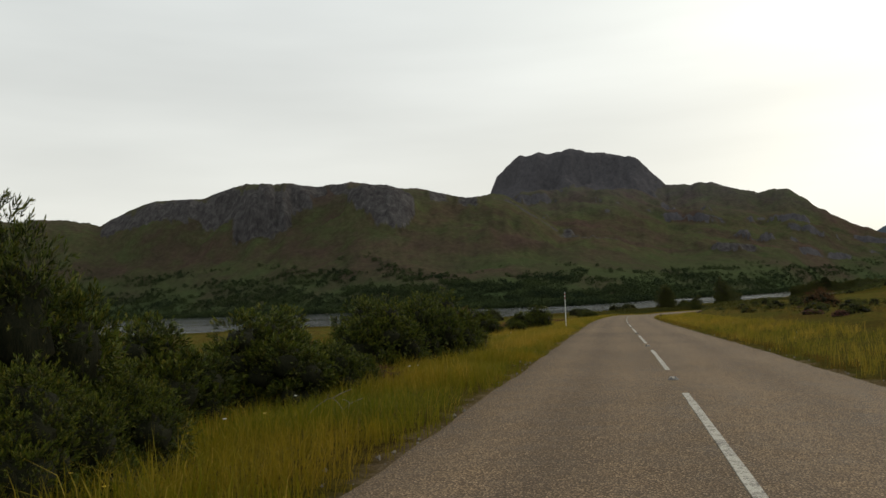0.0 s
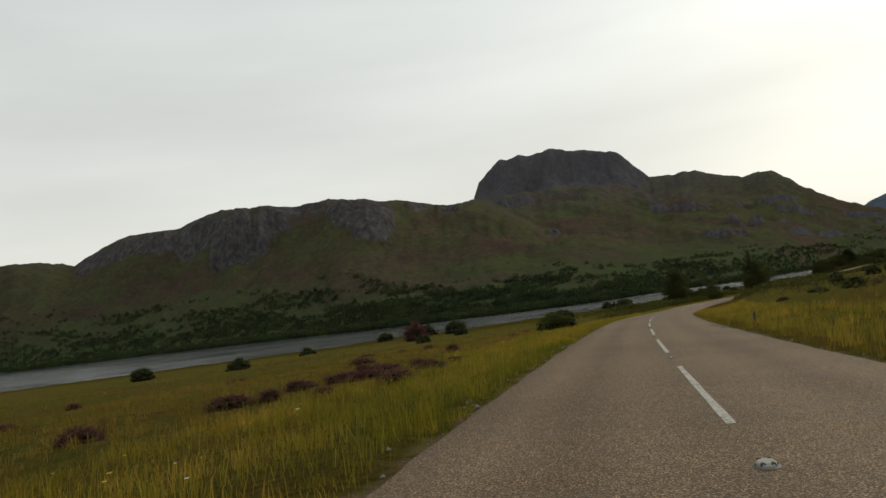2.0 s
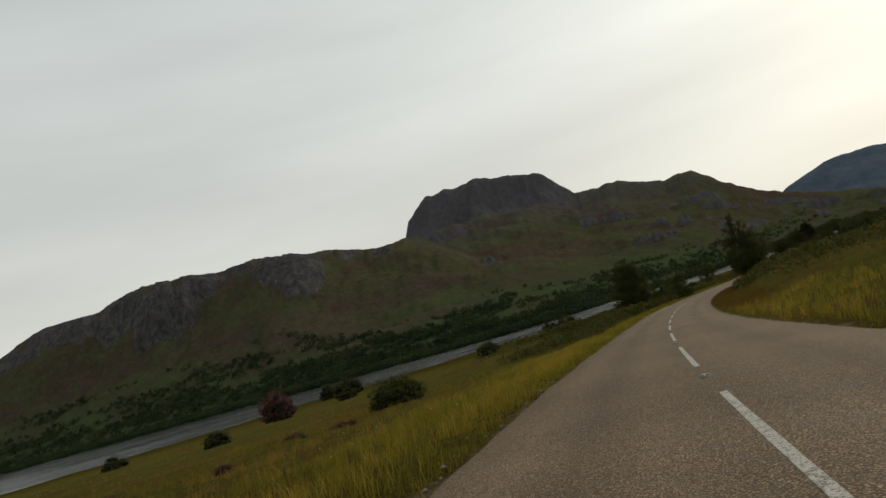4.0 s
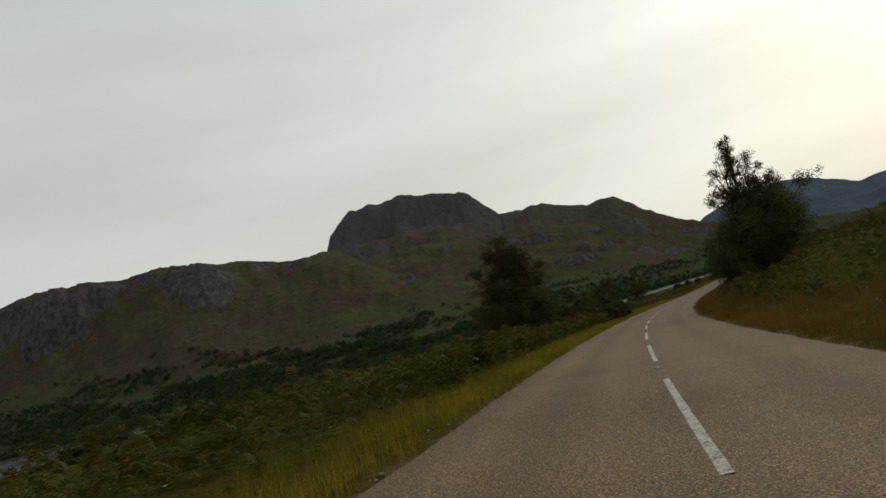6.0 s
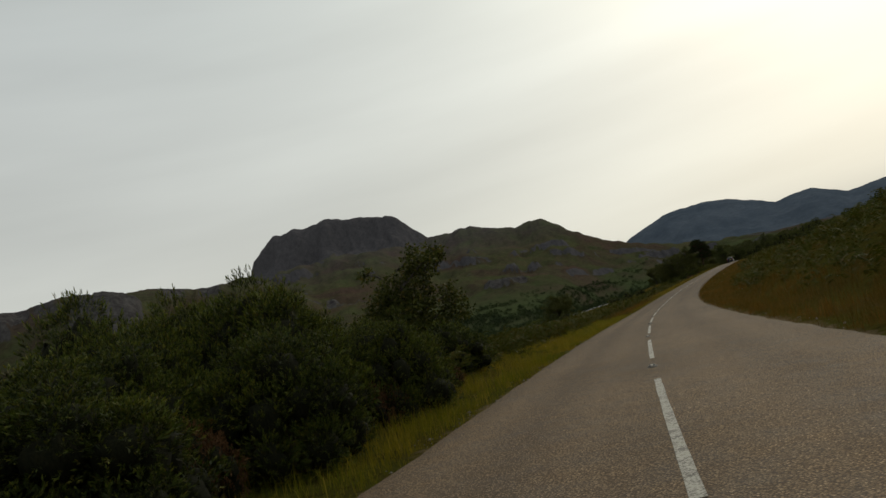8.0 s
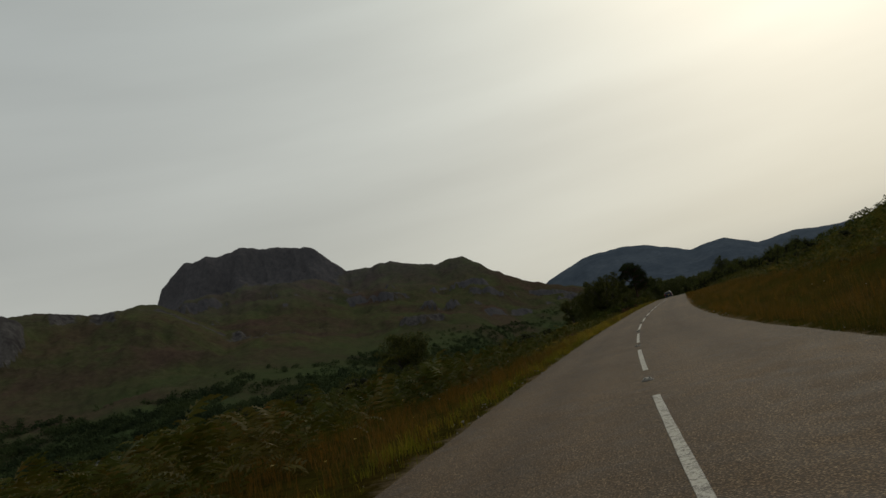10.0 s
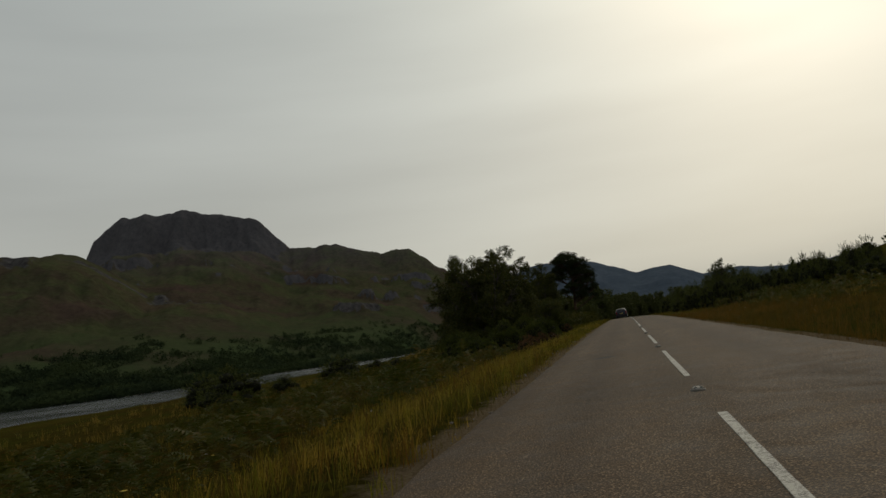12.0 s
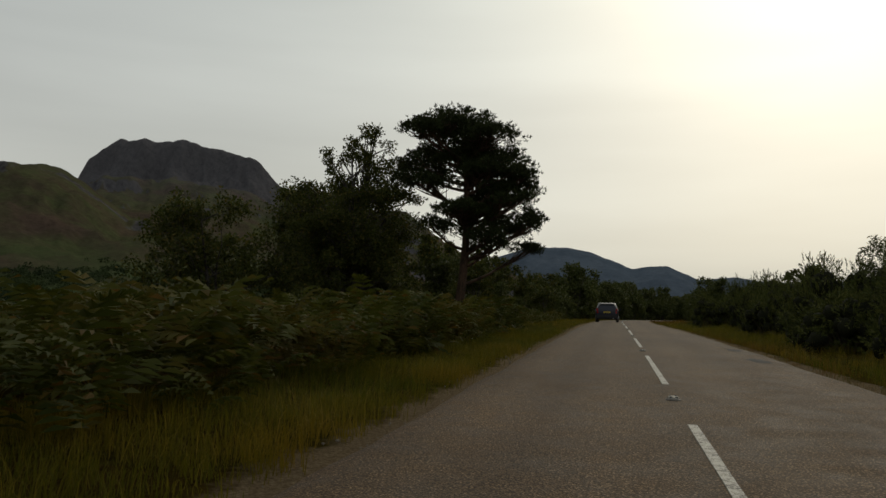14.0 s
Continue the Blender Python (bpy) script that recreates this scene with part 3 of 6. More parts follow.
def ground_level(s, l):
    """Height of the land beside the road: falling to the loch on the left, a bank and a hillside on the right."""
    s, l = np.asarray(s, float), np.asarray(l, float)
    base = np.interp(s, ROAD_S, ROAD_Z)
    edge = road_level(s, np.clip(l, -EDGE_L, EDGE_R))
    u = np.maximum(0, -l - EDGE_L)
    w = np.maximum(0, l - EDGE_R)
    reach = np.interp(s, [200, 330, 400, 450, 640], [680, 540, 340, 260, 230])
    left = -0.06 - 0.22 * ramp01(u, 0.4, 3.0) - (18.8 + base) * np.clip((u - 2.0) / reach, 0, 1.6) ** 0.97
    left = np.where(u > 2.0, left, -0.06 - 0.22 * ramp01(u, 0.4, 3.0))
    hump = np.interp(s, [150, 178, 200, 262, 300, 345, 368, 422, 436, 470], [0.0, 0.05, 0.4, 0.55, 0.3, 0.05, -0.15, -0.15, 0.35, 0.3])
    left = left + hump * ramp01(u, 0.8, 3.0) * (1 - ramp01(u, 11, 26)) + hump * 0.6 * ramp01(u, 2.0, 9.0) * (1 - ramp01(u, 12, 30))
    bank = np.interp(s, [0, 120, 190, 240, 300, 400, 520], [0.3, 0.6, 1.8, 2.4, 1.5, 0.5, 0.5])
    hill = np.interp(s, [0, 150, 250, 320, 400, 600], [0.005, 0.012, 0.08, 0.22, 0.33, 0.35])
    right = -0.06 - 0.10 * ramp01(w, 0.3, 1.2) + bank * ramp01(w, 1.2, 8.5) + hill * np.maximum(0, np.minimum(w, 280) - 9) ** 2 / (np.maximum(0, np.minimum(w, 280) - 9) + 25)
    z = edge + np.where(l < 0, left, right)
    x, y = lane(s, l)
    far = ramp01(np.maximum(u, w), 1.0, 12.0)
    z = z + far * (0.16 * waves(x, y, 3, 9.0, 3) + 0.5 * ramp01(np.maximum(u, w), 12, 60) * waves(x, y, 4, 60.0, 3))
    under = (u + w) <= 0
    return np.where(under, road_level(s, l) - 0.10, z)


def build_ground():
    cols = np.concatenate([-np.geomspace(900, 14, 48), np.linspace(-13.4, -2.9, 28), [-2.36, -2.1, -1.2, 1.2, 2.4, 2.64], np.linspace(3.0, 14, 28), np.geomspace(14.8, 420, 40)])
    rows = np.concatenate([np.arange(-125, -12, 5.0), np.arange(-12, 505, 1.0), np.arange(505, 636, 4.0)])
    S, L = np.meshgrid(rows, cols, indexing="ij")
    x, y = lane(S, L)
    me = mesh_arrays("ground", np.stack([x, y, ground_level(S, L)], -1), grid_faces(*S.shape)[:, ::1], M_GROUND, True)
    uv = me.uv_layers.new(name="lane")
    off = np.maximum(-L - EDGE_L, L - EDGE_R).ravel()
    idx = np.empty(len(me.loops), dtype=np.int32)
    me.loops.foreach_get("vertex_index", idx)
    uv.data.foreach_set("uv", np.stack([off[idx], S.ravel()[idx]], 1).astype(np.float32).ravel())
    tagged(new("ground", me), "rough grass and heath falling to a loch", "ground", kind="structure")


def build_road():
    cols = np.concatenate([[-1.0], np.linspace(-0.94, 0.94, 13), [1.0]])
    rows = np.arange(-120, 632, 0.5)
    S, C = np.meshgrid(rows, cols, indexing="ij")
    wob = 0.05 * waves(S, 0 * S, 8, 5.0, 4, 0.7)
    wob_r = 0.06 * waves(S, 0 * S + 40, 9, 6.0, 4, 0.7)
    L = np.where(C < 0, C * EDGE_L, C * EDGE_R) + np.where(np.abs(C) == 1.0, np.where(C < 0, -wob, wob_r), 0)
    x, y = lane(S, L)
    z = road_level(S, L) - np.where(np.abs(C) == 1.0, 0.035, 0.0)
    top = np.stack([x, y, z], -1)
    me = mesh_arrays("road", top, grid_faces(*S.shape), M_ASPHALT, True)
    uv = me.uv_layers.new(name="lane")
    idx = np.empty(len(me.loops), dtype=np.int32)
    me.loops.foreach_get("vertex_index", idx)
    uv.data.foreach_set("uv", np.stack([((C + 1) / 2).ravel()[idx], S.ravel()[idx]], 1).astype(np.float32).ravel())
    tagged(new("road", me), "worn grey-brown chipped asphalt two-lane road", "road", kind="structure")


def build_markings():
    rng = np.random.default_rng(21)
    for k in range(-8, 66):
        s = np.linspace(9.0 * k, 9.0 * k + 5.69, 13)
        s[0], s[-1] = s[0] + rng.uniform(-0.04, 0.04), s[-1] + rng.uniform(-0.04, 0.04)
        half = 0.040 + rng.uniform(-0.004, 0.003, 13)
        rows = []
        for off, up in ((-1.0, 0.001), (-0.96, 0.006), (0.96, 0.006), (1.0, 0.001)):
            l = off * half - 0.008
            x, y = lane(s, l)
            rows.append(np.stack([x, y, road_level(s, 0 * s) + up], -1))
        v = np.stack(rows, 1)
        me = mesh_arrays("road_marking", v, grid_faces(13, 4), M_PAINT, False)
        tagged(new("road_marking", me), "worn white painted dash of the centre line", "road marking", "centre line dashes")


def oval_bm(rx, ry, z0, z1, shrink, at=(0, 0), seg=20):
    """A low oval boss whose top is smaller than its foot, with a rounded shoulder."""
    bm = bmesh.new()
    rings = []
    for f, z in ((1.0, z0), (1.0 - 0.25 * (1 - shrink), z0 + 0.65 * (z1 - z0)), (shrink, z1)):
        rings.append([bm.verts.new((at[0] + rx * f * math.cos(2 * math.pi * i / seg), at[1] + ry * f * math.sin(2 * math.pi * i / seg), z)) for i in range(seg)])
    for a, b in zip(rings, rings[1:]):
        for i in range(seg):
            bm.faces.new((a[i], a[(i + 1) % seg], b[(i + 1) % seg], b[i]))
    bm.faces.new(rings[-1])
    bm.faces.new(rings[0][::-1])
    return bm


def build_studs():
    stud = thing("road_stud", pose(0, 0, 0), "cast-iron reflecting road stud with pale rubber", "road stud", "centre line studs")
    part("housing", oval_bm(0.078, 0.115, -0.004, 0.012, 0.86), M_IRON, stud, "dark cast-iron shoe")
    part("rubber_insert", oval_bm(0.058, 0.088, 0.008, 0.034, 0.78), M_RUBBER, stud, "scuffed pale rubber insert")
    for sy in (-1, 1):
        part("ramp", oval_bm(0.040, 0.022, 0.008, 0.026, 0.7, (0, sy * 0.082)), M_STUDFRAME, stud, "worn pale metal ramp")
        for dx in (-0.027, 0.027):
            socket = part("socket", cyl_bm(0.0135, 0.0135, 0.03, (dx, sy * 0.067, 0.026), Euler((radians(90), 0, 0)).to_matrix(), 12), M_BAR, stud, "dark lens socket")
            part("lens", cyl_bm(0.008, 0.007, 0.034, (dx, sy * 0.067, 0.026), Euler((radians(90), 0, 0)).to_matrix(), 10), M_LENS, socket, "glass lens")
    part("waist_bar", box_bm(0.13, 0.026, 0.018, (0, 0, 0.014), 0.006), M_IRON, stud, "dark iron cross bar")
    first = True
    for k in range(-7, 66):
        s = 9.0 * k - 1.55
        x, y = lane(s, -0.03)
        m = pose(float(x), float(y), float(road_level(s, 0.0)), 0, 0, math.degrees(float(np.interp(s, ROAD_S, ROAD_H))))
        if first:
            stud.matrix_basis = m
            first = False
        else:
            copy_thing(stud, m)


# ---- far land, in polar coordinates about the first camera: bearing (degrees, right positive) and distance ----
FRONT = [(-90.62, 4.43), (-60.62, 5.43), (-46.62, 6.33), (-41.92, 6.18), (-39.82, 6.35), (-37.82, 6.18), (-37.02, 5.92), (-35.02, 7.04), (-33.42, 7.62), (-30.12, 7.83), (-27.32, 8.91), (-24.52, 8.82), (-21.72, 8.62), (-19.62, 8.89), (-17.02, 8.58), (-13.92, 8.08), (-11.22, 7.47), (-10.12, 7.42), (-9.12, 7.64), (-8.02, 7.46), (-6.12, 6.66), (-2.62, 5.7), (1.38, 5.03), (5.38, 4.41), (9.38, 3.49), (13.38, 2.56), (17.38, 1.63), (23.38, 0.77), (39.38, 0.38)]
MOUNT = [(-14.62, 4.38), (-9.82, 5.87), (-9.27, 7.66), (-8.72, 8.86), (-8.32, 9.21), (-7.02, 10.31), (-6.52, 10.21), (-5.62, 10.42), (-4.92, 10.25), (-4.32, 10.33), (-3.32, 10.53), (-2.32, 10.29), (-1.52, 10.06), (-0.82, 10.1), (0.18, 9.78), (0.98, 9.63), (1.68, 9.36), (2.38, 8.52), (3.43, 7.42), (4.98, 7.33), (6.48, 7.38), (7.98, 6.8), (9.48, 6.35), (10.58, 6.56), (11.38, 6.4), (12.28, 5.77), (13.28, 4.96), (14.98, 3.85), (16.68, 3.13), (19.38, 2.21), (25.38, 1.16), (39.38, 0.48)]
BLUE = [(11.38, 1.28), (15.38, 2.44), (16.78, 3.38), (19.28, 4.23), (20.58, 4.4), (22.38, 4.33), (23.58, 4.12), (24.98, 3.56), (26.38, 2.98), (27.58, 3.09), (28.68, 3.18), (29.58, 2.73), (30.58, 2.26), (31.78, 2.37), (32.98, 2.43), (34.78, 2.12), (36.58, 2.15), (38.68, 2.2), (45.38, 2.5), (59.38, 3.0), (79.38, 3.05)]


def profile(points, az):
    p = np.array(points)
    return np.interp(az, p[:, 0], p[:, 1])


def shore(az):
    """Distance of the far shore by bearing."""
    return np.interp(az, [-90, -60, -45, -33, -24, -16, -9, -3, 2, 4, 8, 11, 14.5, 20, 30, 40], [3300, 2700, 2250, 1750, 1450, 1240, 1160, 1140, 1330, 1470, 1530, 1800, 2450, 2800, 2900, 2900])


def hill_height(A, Rr):
    """Height of the far land by bearing and distance, and how much of it is bare rock."""
    r0 = shore(A)
    x, y = Rr * np.sin(np.radians(A)), Rr * np.cos(np.radians(A))
    n1, n2, n3 = waves(x, y, 11, 900, 4), waves(x, y, 12, 210, 3, 0.5), waves(x, y, 13, 60, 3, 0.5)
    plain_z = -18.8 + np.clip(Rr - r0, -60, 350) * 0.06 + 2.0 * n3 * ramp01(Rr - r0, 20, 120)
    rs = r0 + 110
    # the near hill across the water
    rc = np.interp(A, [-90, -45, -20, -8, 4, 20], [4000, 2900, 2300, 2350, 2500, 3200]) + 60 * waves(A * 30, 0 * A, 14, 300, 3)
    skyline = (profile(FRONT, A) + 0.09 * waves(A * 10, 0 * A, 24, 26, 4, 0.6)) * (1 - 0.75 * ramp01(A, -8.6, 3.0))
    cap = Rr * np.tan(np.radians(skyline))
    crest = rc * np.tan(np.radians(skyline))
    t = np.clip((Rr - rs) / (rc - rs), 0, 1)
    rough = np.clip(4 * t * (1 - t), 0, 1)
    front = plain_z + (crest - plain_z) * (0.84 * t ** 1.05 + 0.16 * ramp01(t + 0.05 * n2, 0.5, 0.85)) + rough * (26 * n1 + 9 * n2 + 3 * n3)
    rock = np.zeros_like(front)
    # crags: bearing, half width, foot and height of each
    for mid, half, foot, h in ((-26.8, 1.6, 0.60, 66), (-25.2, 1.2, 0.62, 56), (-29.0, 1.5, 0.72, 40), (-23.6, 1.2, 0.74, 32), (-31.4, 1.4, 0.77, 26), (-33.6, 1.6, 0.78, 20), (-20.6, 1.0, 0.80, 22), (-22.2, 0.9, 0.82, 18), (-13.2, 1.0, 0.80, 16), (-11.0, 1.0, 0.78, 18), (-36.0, 1.2, 0.8, 14)):
        a = (A - mid) / half
        win = np.clip(1 - a ** 2, 0, 1) ** 0.7
        tt = t + 0.030 * n2 + 0.022 * n3 + 0.03 * a ** 2
        front = front + win * h * (ramp01(tt, foot, foot + 0.075) - ramp01(tt, foot + 0.10, foot + 0.34))
        rock = np.maximum(rock, win * ramp01(tt, foot - 0.02, foot + 0.02) * (1 - ramp01(tt, foot + 0.11, foot + 0.20)))
    # a smooth slab dome beside the crags
    for mid, half, at, tall, h in ((-17.0, 2.1, 0.70, 0.13, 44), (-18.9, 1.1, 0.74, 0.10, 26)):
        w = np.clip(1 - ((A - mid) / half) ** 2 - ((t - at) / tall) ** 2, 0, 1)
        front = front + h * np.sqrt(w)
        rock = np.maximum(rock, ramp01(w, 0.02, 0.2) * 0.85)
    front = np.minimum(front, cap)
    behind = np.clip(Rr - rc, 0, None)
    front = np.where(behind > 0, crest - 0.22 * behind, front)
    # the flat-topped mountain: one long apron with rock steps up to its cliff and its rounded shoulder
    mc = np.interp(A, [-14, -9, 4, 8, 14, 20], [4300, 4300, 4200, 3850, 3750, 3900])
    el = profile(MOUNT, A) + 0.075 * waves(A * 10, 0 * A, 25, 14, 3, 0.5)
    u = np.clip((Rr - rs) / (mc - rs), 0, 1)
    cliff = np.interp(A, [-14, -9.5, -8, 1.5, 3.6, 5, 9, 11, 13, 20], [0.24, 0.28, 0.31, 0.30, 0.16, 0.10, 0.12, 0.16, 0.08, 0.04])
    wob = 0.030 * n1 + 0.018 * n2
    rise = (1 - cliff) * np.clip(u / np.interp(A, [-12, 0, 7], [0.60, 0.66, 1.0]), 0, 1) ** np.interp(A, [-12, 0, 7], [0.72, 0.75, 0.80]) + cliff * ramp01(u + wob, 0.84, 0.985)
    rough2 = np.clip(4 * u * (1 - u), 0, 1)
    apron = np.maximum(Rr, 1.0) * np.tan(np.radians(el * rise)) + (1 - ramp01(u, 0.0, 0.12)) * plain_z
    apron = apron + rough2 * (24 * n1 + 10 * n2 + 3 * n3)
    for foot, h, seed, period in ((0.30, 15, 31, 420), (0.45, 24, 32, 520), (0.58, 28, 33, 460), (0.70, 26, 34, 600)):
        gate = ramp01(waves(x, y, seed, period, 3, 0.6), -0.15, 0.45)
        tt = u + 0.05 * n1 + 0.025 * n2 + 0.01 * n3
        apron = apron + gate * h * (ramp01(tt, foot, foot + 0.022) - ramp01(tt, foot + 0.03, foot + 0.16))
        rock = np.maximum(rock, 0.9 * gate * ramp01(tt, foot - 0.008, foot) * (1 - ramp01(tt, foot + 0.02, foot + 0.035)) * ramp01(A, -13, -8))
    rock = np.maximum(rock, ramp01(u + wob, 0.83, 0.87) * ramp01(cliff, 0.12, 0.3) * ramp01(A, -10.5, -9.2))
    apron = np.minimum(apron, Rr * np.tan(np.radians(el)))
    mcrest = mc * np.tan(np.radians(el))
    apron = np.where(Rr > mc, mcrest - 0.5 * (Rr - mc), apron)
    apron = np.where(A < -8.5, apron - 120 * ramp01(-A, 8.5, 13.5) * (1 - ramp01(u, 0.55, 0.85)), apron)
    return np.maximum(np.maximum(plain_z, front), apron), rock


def build_hills():
    az = np.concatenate([np.arange(-88, -44, 0.6), np.arange(-44, 22, 0.11), np.arange(22, 40, 0.5)])
    u = np.concatenate([np.linspace(-0.03, 0.05, 5), np.linspace(0.06, 1.0, 190)])
    A, U = np.meshgrid(az, u, indexing="ij")
    r0 = shore(A)
    Rr = r0 + U * (4780 - r0)
    x, y = Rr * np.sin(np.radians(A)), Rr * np.cos(np.radians(A))
    z, rock = hill_height(A, Rr)
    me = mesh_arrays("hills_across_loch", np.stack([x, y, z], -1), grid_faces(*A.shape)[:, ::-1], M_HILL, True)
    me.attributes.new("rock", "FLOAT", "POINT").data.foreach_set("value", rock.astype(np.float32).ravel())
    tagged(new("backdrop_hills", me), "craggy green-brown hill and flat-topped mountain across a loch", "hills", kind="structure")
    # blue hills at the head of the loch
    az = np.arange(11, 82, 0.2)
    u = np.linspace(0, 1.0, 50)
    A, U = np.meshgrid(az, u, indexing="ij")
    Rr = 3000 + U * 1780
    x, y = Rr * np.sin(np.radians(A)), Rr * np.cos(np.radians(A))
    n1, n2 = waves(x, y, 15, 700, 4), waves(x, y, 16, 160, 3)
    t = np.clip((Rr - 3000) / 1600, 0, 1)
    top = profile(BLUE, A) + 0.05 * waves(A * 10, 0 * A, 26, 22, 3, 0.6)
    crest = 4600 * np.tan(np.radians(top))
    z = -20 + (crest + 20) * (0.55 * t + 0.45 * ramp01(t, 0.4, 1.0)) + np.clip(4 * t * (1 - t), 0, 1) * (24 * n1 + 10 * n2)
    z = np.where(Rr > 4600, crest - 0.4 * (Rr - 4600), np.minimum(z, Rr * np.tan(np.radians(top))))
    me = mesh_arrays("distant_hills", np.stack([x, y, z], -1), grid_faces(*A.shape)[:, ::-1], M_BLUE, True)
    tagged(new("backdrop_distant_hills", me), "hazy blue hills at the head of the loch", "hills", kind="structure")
    # land behind and to the right of the road, out of view
    az = np.arange(24, 271, 2.0)
    r = np.geomspace(250, 4700, 40)
    A, Rr = np.meshgrid(az, r, indexing="ij")
    x, y = 60 + Rr * np.sin(np.radians(A)), 120 + Rr * np.cos(np.radians(A))
    z = -9 + ramp01(Rr, 420, 2500) * 150 * np.interp(A, [24, 60, 120, 200, 240, 270], [0.05, 0.6, 1.2, 0.9, 0.3, 0.0]) + ramp01(Rr, 500, 1500) * 25 * waves(x, y, 17, 900, 3)
    me = mesh_arrays("hinterland", np.stack([x, y, z], -1), grid_faces(*A.shape)[:, ::-1], M_HILL, True)
    tagged(new("ground_hinterland", me), "open moor behind the road", "ground", kind="structure")


def build_water():
    n = 96
    a = np.linspace(0, 2 * math.pi, n, endpoint=False)
    rings = [0, 300, 900, 2000, 4850]
    v = [(0, 0, -18.0)] + [(r * math.sin(t), r * math.cos(t), -18.0) for r in rings[1:] for t in a]
    tri = np.array([(0, 1 + (i + 1) % n, 1 + i) for i in range(n)])
    quads = np.array([(1 + k * n + i, 1 + k * n + (i + 1) % n, 1 + (k + 1) * n + (i + 1) % n, 1 + (k + 1) * n + i) for k in range(len(rings) - 2) for i in range(n)])
    tagged(new("water", mesh_arrays("water", np.array(v), [tri, quads], M_WATER)), "grey rippled water of a long loch", "loch", kind="structure")


build_ground()
build_road()
build_hills()
build_water()


# ---- plants ----
def tree_meshes(seed, height, width, blobs, leaves, leaf, trunk_r, low=0.15, lean=0.0, stems=1, top_bias=0.5, blob_r=0.2, droop=0.3, flat=0.85, lobes=()):
    """Trunk with limbs, and a crown of many small leaves gathered in clumps with gaps between. Base at the origin."""
    rng = np.random.default_rng(seed)
    wood, centres, radii = [], [], []
    tops = []
    for k in range(stems):
        a = rng.uniform(0, 2 * math.pi)
        spread = 0.0 if stems == 1 else width * 0.22
        t = np.linspace(0, 1, 9)
        bend = rng.normal(0, 0.03 * height, (9, 2)).cumsum(0) * t[:, None] * 0.5
        x = spread * t ** 1.2 * math.cos(a) + bend[:, 0] + lean * t
        y = spread * t ** 1.2 * math.sin(a) + bend[:, 1]
        h = height * (0.93 if k == 0 else rng.uniform(0.7, 0.9))
        pts = np.stack([x, y, h * t - 0.15], 1)
        wood.append(tube(pts, trunk_r * (1 - 0.92 * t) / (1 if k == 0 else 1.4) + 0.008, 7))
        tops.append(pts)
    if lobes:
        wood, tops = [], []
        t = np.linspace(0, 1, 9)[:, None]
        for lx, lz, rx, rz in lobes:
            foot = np.array([0.12 * lx + rng.normal(0, 0.05), rng.normal(0, 0.10), -0.15])
            end = np.array([lx, rng.normal(0, 0.3 * rx), lz + 0.3 * rz])
            knee = foot * 0.5 + end * 0.5 + np.array([-0.22 * lx, 0, 0.12 * lz])
            pts = (1 - t) ** 2 * foot + 2 * t * (1 - t) * knee + t ** 2 * end + rng.normal(0, 0.03, (9, 3)) * t
            wood.append(tube(pts, trunk_r * 0.75 * (1 - 0.9 * t[:, 0]) + 0.008, 6))
            tops.append(pts)
    for b in range(blobs):
        trunk = tops[b % len(tops)]
        f = low + (1 - low) * rng.uniform(0, 1) ** top_bias
        z = f * height
        # crown outline: broad low down, narrowing to the top
        shape = math.sqrt(max(0.0, 1 - ((f - 0.42) / 0.60) ** 2))
        rr = 0.5 * width * shape * rng.uniform(0.05, 0.9) ** 0.6
        a = b * 2.399 + rng.normal(0, 0.4)
        base = np.array([np.interp(z, trunk[:, 2], trunk[:, i]) for i in (0, 1)])
        c = np.array([base[0] + rr * math.cos(a), base[1] + rr * math.sin(a), min(z, height * 0.95)])
        rad = blob_r * width * rng.uniform(0.55, 1.15) * (0.55 + 0.45 * shape)
        if lobes:
            # crown gathered in lobes: x, height, half width, half height
            w = np.array([(q[2] * q[3]) ** 0.75 for q in lobes])
            own = rng.choice(len(lobes), p=w / w.sum())
            lx, lz, rx, rz = lobes[own]
            d = unit(rng.normal(size=3)) * rng.uniform(0.25, 0.88) ** 0.5
            c = np.array([lx + d[0] * rx, d[1] * rx * 0.9, lz + d[2] * rz])
            rad = rng.uniform(0.26, 0.46) * math.sqrt(rx * rz) ** 0.8
            rr = 0.3
        zs = max(0.05 * height, c[2] - (0.35 + 0.5 * rng.uniform()) * max(rr, 0.3))
        start = tops[own][rng.integers(4, 8)] if lobes else np.array([np.interp(zs, trunk[:, 2], trunk[:, 0]), np.interp(zs, trunk[:, 2], trunk[:, 1]), zs])
        t = np.linspace(0, 1, 6)[:, None]
        mid = (start + c) / 2 + np.array([0, 0, 0.12 * rr]) + rng.normal(0, 0.06 * rr + 0.02, 3)
        pts = (1 - t) ** 2 * start + 2 * t * (1 - t) * mid + t ** 2 * c
        wood.append(tube(pts, np.linspace(trunk_r * 0.34, 0.012, 6), 5))
        for _ in range(4):
            d = unit(rng.normal(size=3) + np.array([0, 0, 0.35])) * rad * 0.95
            pts = np.stack([c - d * 0.1, c + d * 0.5 + rng.normal(0, 0.05 * rad, 3), c + d])
            wood.append(tube(pts, [0.013, 0.009, 0.004], 3))
        centres.append(c)
        radii.append(rad)
    centres, radii = np.array(centres), np.array(radii)
    # each clump is made of smaller sprays on its outside, with gaps between them
    per = 12
    sd = unit(rng.normal(size=(len(centres) * per, 3)) + np.array([0, 0, 0.25]))
    sr = np.repeat(radii, per)
    sprays = np.repeat(centres, per, 0) + sd * (sr * rng.uniform(0.35, 1.0, len(sr)))[:, None] * np.array([1, 1, flat])
    share = sr ** 2 / (sr ** 2).sum()
